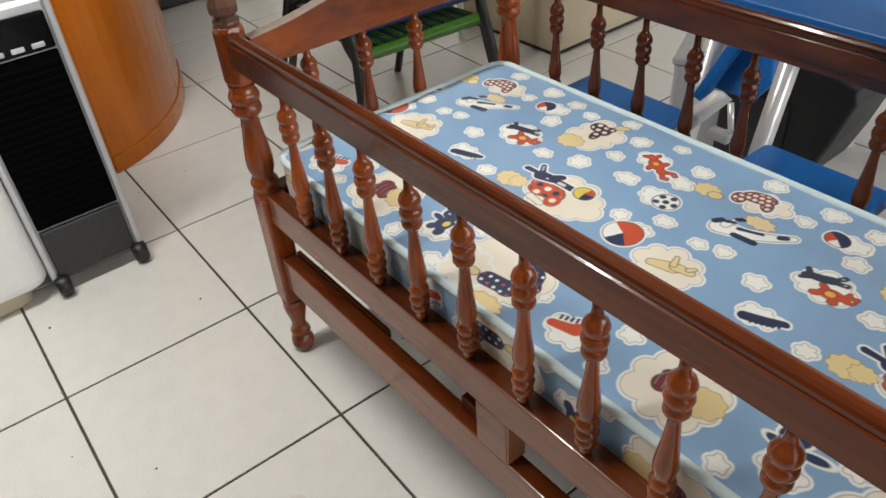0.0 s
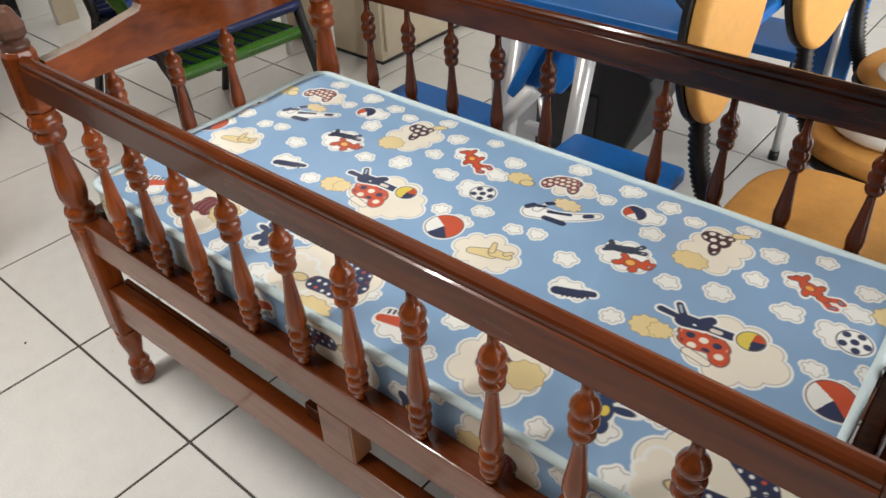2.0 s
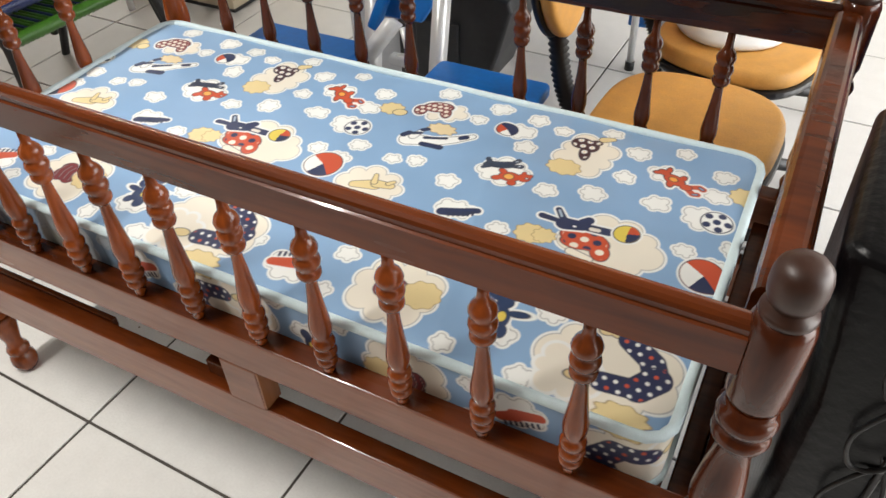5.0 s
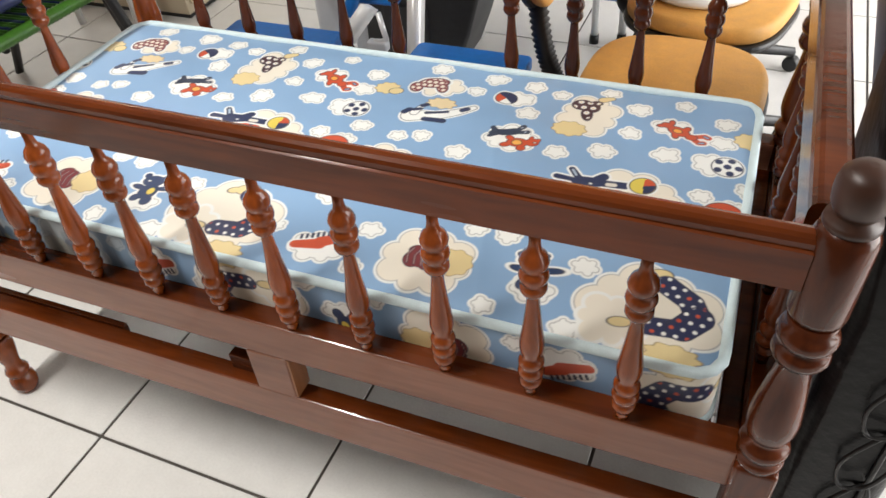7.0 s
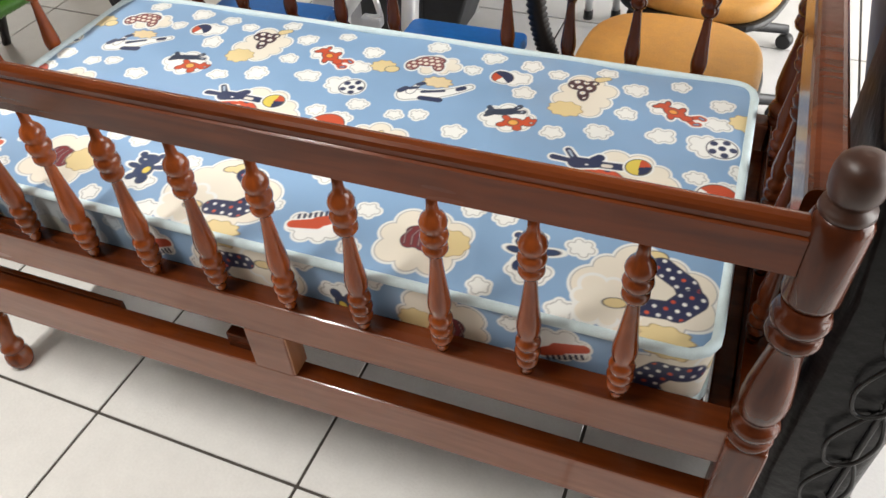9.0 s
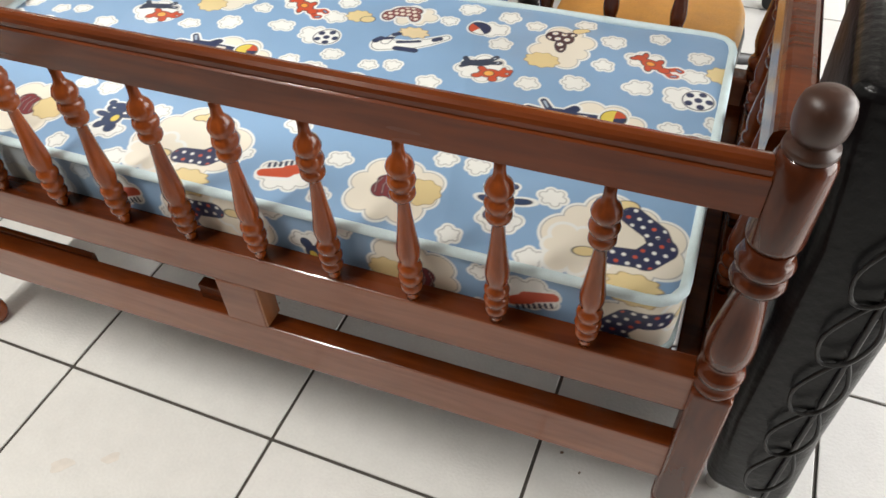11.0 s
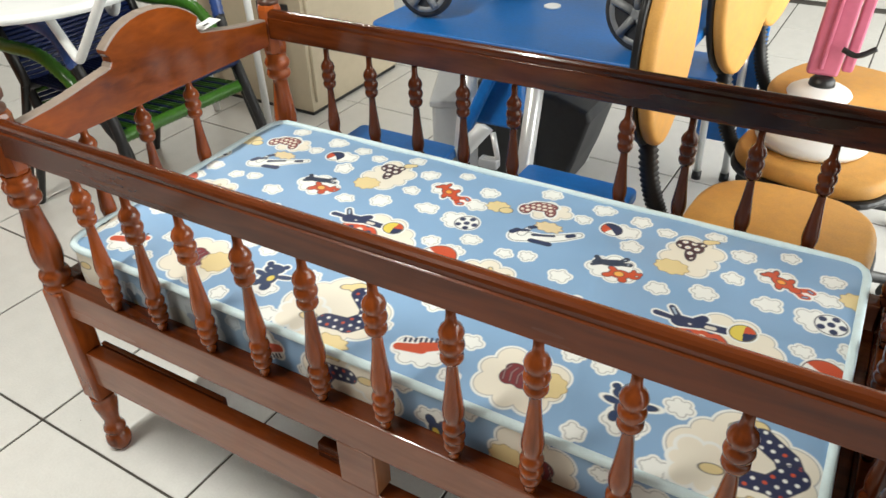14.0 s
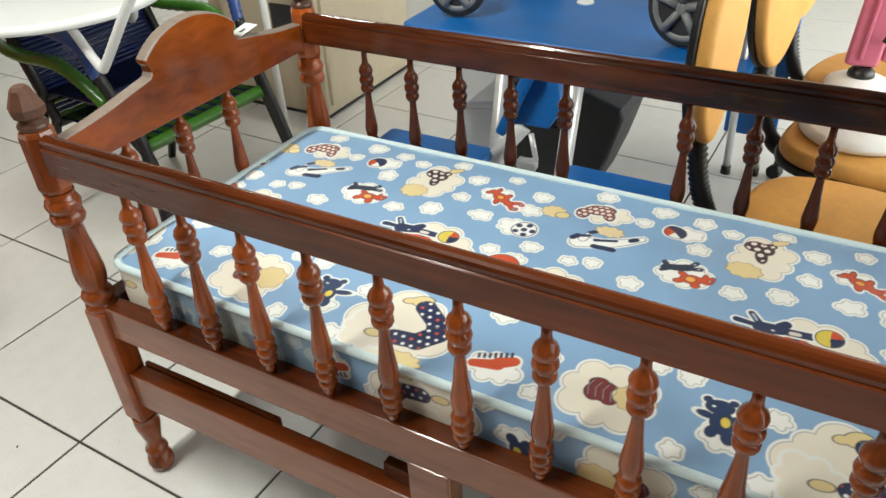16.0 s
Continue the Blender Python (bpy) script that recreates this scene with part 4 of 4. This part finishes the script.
def cord_chair(at, cords, arms, label, back=0.0):
    c = thing("cord_armchair", label, "armchair", at, "woven cord armchairs")
    w = 0.23
    # it faces +x; front bar at x = 0
    for s in (-1, 1):
        part("front_leg", bm_tube(smooth_line([(0.10, s * (w + 0.05), 0.0), (0.03, s * (w + 0.01), 0.33), (-0.02, s * (w + 0.02), 0.44), (-0.055, s * (w + 0.03), 0.53)]), 0.017, 10), BLACK, c, "black tubular steel leg")
        part("rear_leg", bm_tube([(-0.60, s * (w + 0.02), 0.0), (-0.42, s * w, 0.40), (-0.50, s * w, 0.60)], 0.015, 10), BLACK, c)
        part("arm", bm_tube(smooth_line([(-0.58, s * (w + 0.02), 0.62), (-0.36 - back, s * (w + 0.04), 0.632 - 0.3 * back), (-0.17 - back, s * (w + 0.045), 0.632 - 0.2 * back), (-0.085 - back, s * (w + 0.04), 0.605 - 0.3 * back), (-0.055 - 0.3 * back, s * (w + 0.03), 0.52)], 10), 0.019, 12,
            radii=[0.0205 if k % 2 else 0.0175 for k in range(41)]), arms, c, "cord-wrapped tubular arm")
    part("front_bar", bm_tube([(0.01, -w - 0.015 + 0.0079 * k, 0.40) for k in range(62)], 0.02, 10, radii=[0.0205 if k % 2 else 0.018 for k in range(62)]), cords, c, "cord-wrapped front bar")
    part("upper_bar", bm_tube([(-0.06, -w + 0.0118 * k, 0.455) for k in range(40)], 0.015, 10, radii=[0.016 if k % 2 else 0.013 for k in range(40)]), CORD_BLUE, c, "blue cord-wrapped bar")
    part("rear_bar", bm_tube([(-0.42, -w, 0.38), (-0.42, w, 0.38)], 0.014, 10), BLACK, c)
    part("top_bar", bm_tube(smooth_line([(-0.60, -w, 0.86), (-0.63, 0, 0.90), (-0.60, w, 0.86)]), 0.016, 10), arms, c)
    for s in (-1, 1):
        part("back_upright", bm_tube([(-0.42, s * w, 0.38), (-0.60, s * w, 0.86)], 0.015, 10), BLACK, c)
    for k in range(30):
        y = -w + 0.02 + k * (2 * w - 0.04) / 29
        part("seat_cord", bm_tube([(0.0, y, 0.413), (-0.21, y + 0.01, 0.390), (-0.42, y, 0.392)], 0.0055, 6), cords if k % 3 else CORD_BLUE, c)
    for k in range(36):
        z = 0.40 + 0.0132 * k
        x = -0.42 - 0.18 * (z - 0.38) / 0.48
        part("back_cord", bm_tube([(x, -w, z), (x - 0.025, 0, z - 0.012), (x, w, z)], 0.0068, 6), CORD_BLUE if k % 3 else cords, c)
    return c


cord_chair(pose(-0.72, 0.835, 0, 0, 0, -4), CORD_GREEN, CORD_GREEN, "black steel armchair woven with green and blue cord", 0.07)
cord_chair(pose(-0.725, 0.825, 0.088, 0, 0, -4), CORD_BLUE, CORD_ARM, "stacked armchair woven with dark blue cord")

# white round table standing behind them
table = thing("round_table", "white round metal table with bent tube legs", "table")
part("tabletop", bm_lathe([(0, 0.30), (0.004, 0.312), (0.016, 0.315), (0.024, 0.310), (0.026, 0.30)], 56), WHITE, table, at=pose(-1.02, 0.66, 0.76))
part("tube_leg", bm_tube(smooth_line([(-0.50, 0.55, 0.90), (-0.574, 0.55, 0.827), (-0.715, 0.55, 0.668), (-0.738, 0.55, 0.649), (-0.755, 0.55, 0.664), (-0.797, 0.55, 0.723), (-0.835, 0.552, 0.772)], 10), 0.0125, 10), WHITE, table)
for k in (1, 2):
    a = -0.5 + 2.094 * k
    part("tube_leg", bm_tube(smooth_line([(-1.02 + 0.24 * math.cos(a - 0.3), 0.66 + 0.24 * math.sin(a - 0.3), 0.765), (-1.02 + 0.24 * math.cos(a), 0.66 + 0.24 * math.sin(a), 0.64), (-1.02 + 0.26 * math.cos(a + 0.35), 0.66 + 0.26 * math.sin(a + 0.35), 0.765)], 10), 0.0125, 10), WHITE, table)

# ---- left side: appliance, cooler, cabinet ----
cooler = thing("air_cooler", "black and silver portable air cooler on castors", "air cooler", pose(-0.82, -0.280, 0, 0, 0, 0))
part("body", bm_box(0.30, 0.240, 0.72, (-0.155, 0, 0.415), 0.012, 3), SILVER, cooler)
part("side_trim", bm_box(0.03, 0.016, 0.73, (-0.005, 0.120, 0.418), 0.005), SILVER, cooler, "silver edge trim")
part("side_trim", bm_box(0.03, 0.016, 0.73, (-0.005, -0.120, 0.418), 0.005), SILVER, cooler, "silver edge trim")
grille = part("grille", bm_box(0.012, 0.214, 0.44, (0.000, 0, 0.43), 0.004), GRILLE, cooler, "glossy black air grille")
for k in range(20):
    part("slat", bm_box(0.004, 0.206, 0.006, (0.007, 0, 0.235 + 0.0205 * k), 0.001, 1), GRILLE, grille)
part("lower_panel", bm_box(0.014, 0.214, 0.155, (0.000, 0, 0.125), 0.005), GREYBOX, cooler, "matt dark grey water-tank panel")
panel = part("control_panel", bm_box(0.014, 0.214, 0.09, (0.001, 0, 0.70), 0.006), GLOSS_BLACK, cooler, "glossy control panel")
for k in range(4):
    part("button", bm_box(0.006, 0.030, 0.012, (0.010, -0.07 + 0.046 * k, 0.672), 0.002), SILVER, panel)
for x in (0.012, -0.28):
    for y in (-0.106, 0.112):
        part("castor", join(bm_lathe([(-0.018, 0.025), (-0.011, 0.031), (0.011, 0.031), (0.018, 0.025)], 18, (x, y, 0.0315), Matrix.Rotation(radians(90), 3, "X")), bm_box(0.03, 0.04, 0.02, (x, y, 0.048), 0.004)), BLACK, cooler, "black castor")

bar = thing("curved_cabinet", "orange-brown wooden cabinet with curved front", "cabinet")
arc = [(-1.350 * (1 - q) ** 2 - 2 * 1.43 * q * (1 - q) - 1.99 * q * q, -0.045 * (1 - q) ** 2 + 2 * 0.30 * q * (1 - q) + 0.46 * q * q) for q in (k / 14 for k in range(15))]
plan = [(-1.99, -0.045)] + arc
part("body", bm_slab([(x, y) for x, y in plan], 0.06, 1.05, 0.003, 2), CABINET, bar)
part("plinth", bm_slab([(-1.99 + (x + 1.99) * 1.012, -0.045 + (y + 0.045) * 1.012) for x, y in plan], 0.0, 0.062, 0.002, 1), CABINET, bar)
part("corner_post", bm_box(0.05, 0.03, 1.05, (-1.375, -0.06, 0.53), 0.004), CABINET, bar)
part("side_panel", bm_box(0.5, 0.02, 1.02, (-1.66, -0.062, 0.53), 0.003), CABINET, bar)

washer = thing("white_appliance", "white enamel appliance with rounded lower corner", "appliance")
part("body", bm_slab(round_rect(-1.34, -0.80, -1.02, -0.405, 0.06), 0.05, 0.85, 0.03, 4), WHITE, washer, at=pose(0, 0, 0))
part("skirt", bm_slab(round_rect(-1.30, -0.83, -0.99, -0.46, 0.05), 0.0, 0.06, 0.01, 2), BEIGE, washer)
part("drum_door", bm_lathe([(0, 0.21), (0.012, 0.21), (0.025, 0.18), (0.03, 0.12)], 40), WHITE, washer, "round white hatch", at=pose(-0.80, -0.73, 0.45, 0, 90, 0))

# dark cabinet and white board far behind
dark = thing("black_cabinet", "black two-door cabinet standing against the wall", "cabinet")
part("carcass", bm_box(0.40, 0.66, 1.25, (-2.955, 0.69, 0.645), 0.004), BLACK, dark)
part("plinth", bm_box(0.36, 0.62, 0.025, (-2.955, 0.69, 0.0125), 0.002), BLACK, dark)
for y in (0.528, 0.852):
    leaf = part("door", bm_box(0.018, 0.316, 1.17, (-2.744, y, 0.655), 0.003), GLOSS_BLACK, dark)
    part("handle", bm_tube([(-2.725, y + (0.12 if y < 0.7 else -0.12), 0.62), (-2.725, y + (0.12 if y < 0.7 else -0.12), 0.74)], 0.006, 8), SILVER, leaf, "slim metal handle")
board = thing("white_board", "white melamine board standing on end", "board")
part("panel", bm_box(0.03, 0.11, 1.20, (-2.57, 1.15, 0.60), 0.002), WHITE, board)
part("edge_band", bm_box(0.004, 0.112, 1.202, (-2.553, 1.15, 0.601), 0.001), BEIGE, board)

# ---- beyond the headboard: beige chest and crates ----
chest = thing("beige_chest", "beige melamine chest standing on the floor", "chest")
part("body", bm_box(0.60, 0.66, 0.56, (-1.215, 1.985, 0.30), 0.004), BEIGE, chest)
part("base", bm_box(0.58, 0.64, 0.022, (-1.215, 1.985, 0.011), 0.002), BLACK, chest)
part("door", bm_box(0.014, 0.62, 0.50, (-0.908, 1.985, 0.31), 0.003), BEIGE, chest)
vent = part("vent", bm_box(0.16, 0.012, 0.14, (-1.06, 1.652, 0.40), 0.003), GREYBOX, chest, "dark vent")
carton = thing("carton", "brown cardboard box lying on the chest", "box", pose(-1.20, 2.0, 0.581, 0, 0, 8))
part("box_body", bm_box(0.44, 0.50, 0.30, (0, 0, 0.152), 0.004), CARDBOARD, carton)
part("flap", bm_box(0.44, 0.24, 0.004, (0, 0.125, 0.306), 0.001, 1), CARDBOARD, carton)
part("flap", bm_box(0.44, 0.24, 0.004, (0, -0.125, 0.306), 0.001, 1), CARDBOARD, carton)
for k in range(4):
    part("printed_bar", bm_box(0.002, 0.14 - 0.02 * k, 0.014, (0.222, 0.02, 0.22 - 0.035 * k), 0), BLACK, carton, "illegible dark print")
basket = thing("black_crate", "black slatted plastic crate on the chest", "crate", pose(-1.38, 1.80, 0.5805, 0, 0, 0))
for k in range(6):
    part("slat", bm_box(0.20, 0.016, 0.03, (0, -0.11, 0.03 + 0.045 * k), 0.003), BLACK, basket)
    part("slat", bm_box(0.016, 0.22, 0.03, (0.10, 0, 0.03 + 0.045 * k), 0.003), BLACK, basket)
for x, y in ((-0.10, -0.11), (0.10, -0.11), (0.10, 0.11)):
    part("corner", bm_box(0.022, 0.022, 0.28, (x, y, 0.14), 0.004), BLACK, basket)
pole = thing("clothes_rack", "white tubular rack with upright poles", "rack")
for x, y in ((-0.93, 1.40), (-1.35, 1.52)):
    part("upright", bm_tube([(x, y, 0.0), (x - 0.02, y, 1.20)], 0.014, 10), WHITE, pole)
part("cross_bar", bm_tube([(-0.95, 1.40, 1.19), (-1.37, 1.52, 1.19)], 0.012, 10), WHITE, pole)

# ---- beside the foot of the crib ----
lounge = thing("black_armchair", "black vinyl panel chair with elastic cord loops", "armchair")
slab = bm_slab(round_rect(0, 0.135, 0.0, 0.30, 0.025), 0.06, 0.845, 0.02, 4)
bmesh.ops.subdivide_edges(slab, edges=slab.edges[:], cuts=3, use_grid_fill=True)
for v in slab.verts:
    v.co.x += 0.006 * math.sin(v.co.z * 21 + v.co.y * 9) - 0.055 * max(0.0, v.co.z - 0.55)
    v.co.y += 0.006 * math.sin(v.co.z * 33 + v.co.x * 30)
for f in slab.faces:
    f.smooth = True
part("panel", slab, VINYL, lounge, at=pose(1.298, 0.085, 0))
for k in range(1, 7):
    z = 0.88 - 0.115 * k
    loop = [(1.400, 0.083, z + 0.05), (1.374, 0.070, z + 0.03), (1.352, 0.066, z - 0.02), (1.362, 0.064, z - 0.062), (1.390, 0.064, z - 0.055), (1.408, 0.068, z - 0.01), (1.404, 0.076, z + 0.03), (1.385, 0.083, z + 0.075)]
    part("cord_loop", bm_tube(smooth_line(loop, 6), 0.003, 6), BLACK, lounge, "black elastic cord loop")
part("seam", bm_tube([(1.396, 0.078, 0.08 + 0.05 * k) for k in range(16)], 0.004, 6), BLACK, lounge)
for x, y in ((1.33, 0.13), (1.40, 0.13), (1.33, 0.34), (1.40, 0.34)):
    part("foot", bm_lathe([(0, 0.014), (0.07, 0.016)], 12, (x, y, 0)), STEEL, lounge)

tub = thing("plastic_tub", "dark blue plastic tub with rolled rim", "tub", pose(1.615, 0.86, 0.0))
part("tub_wall", bm_lathe([(0.0, 0.145), (0.01, 0.155), (0.46, 0.228), (0.80, 0.310), (0.82, 0.325), (0.835, 0.325), (0.84, 0.315), (0.83, 0.30), (0.46, 0.218), (0.06, 0.145), (0.05, 0.05)], 48), NAVY, tub)

# price sticker on the headboard
sticker = thing("paper_label", "small white paper label stuck on the headboard", "label")
part("paper", bm_box(0.032, 0.055, 0.0016, (0, 0, 0), 0), PAPER, sticker, at=pose(HEAD_X, 0.497, 0.8372, 8, 0, 0))
part("printed_bar", bm_box(0.006, 0.016, 0.0008, (0.004, -0.006, 0.0016), 0), BLACK, sticker, "illegible dark print", at=pose(HEAD_X, 0.497, 0.8372, 8, 0, 0))

# ---- floor ----
rnd = random.Random(5)
for (x, y), r in (((0.196, -0.239), 0.022), ((0.277, -0.195), 0.017)):
    smear = thing("dried_stain", "faint tan dried stain on the tiles", "stain", pose(x, y, 0.0003, 0, 0, 30))
    part("film", bm_slab([(r * (1 + 0.22 * math.sin(3 * q + x * 40)) * math.cos(q), 0.6 * r * (1 + 0.2 * math.sin(2 * q)) * math.sin(q)) for q in (k * math.pi / 12 for k in range(24))], 0, 0.0004, 0), STAIN, smear)
crumbs = []
for k in range(46):
    x, y, q = rnd.uniform(-1.2, 1.2), rnd.uniform(-0.75, 0.55), rnd.uniform(0.0010, 0.0030)
    bit = bm_box(q * 2.2, q * 1.3, q, (0, 0, 0), 0)
    bit.transform(pose(x, y, q / 2 + 0.0002, 0, 0, rnd.uniform(0, 180)))
    crumbs.append(bit)
tagged(new("floor_crumbs", mesh("floor_crumbs", join(*crumbs), CRUMB)), "small brown crumbs and dirt specks on tiles", "dirt", kind="stuff")
bed = structure("floor", bm_box(X1 - X0 + 0.3, Y1 - Y0 + 0.3, 0.1, ((X0 + X1) / 2, (Y0 + Y1) / 2, -0.0535), 0), GROUT)
TP = 0.4745
tile_mesh = mesh("tile", bm_box(TP - 0.0066, TP - 0.0066, 0.008, (TP / 2, TP / 2, -0.004), 0.0012, 1), TILE)
floor_turn = pose(0.068, -0.050, 0, 0, 0, -1.2)
for i in range(-8, 9):
    for j in range(-7, 10):
        m = floor_turn @ pose(TP * i, TP * j, 0)
        c = m @ Vector((TP / 2, TP / 2, 0))
        if X0 - 0.1 < c.x < X1 + 0.1 and Y0 - 0.1 < c.y < Y1 + 0.1:
            part("tile", tile_mesh, None, bed, at=m)
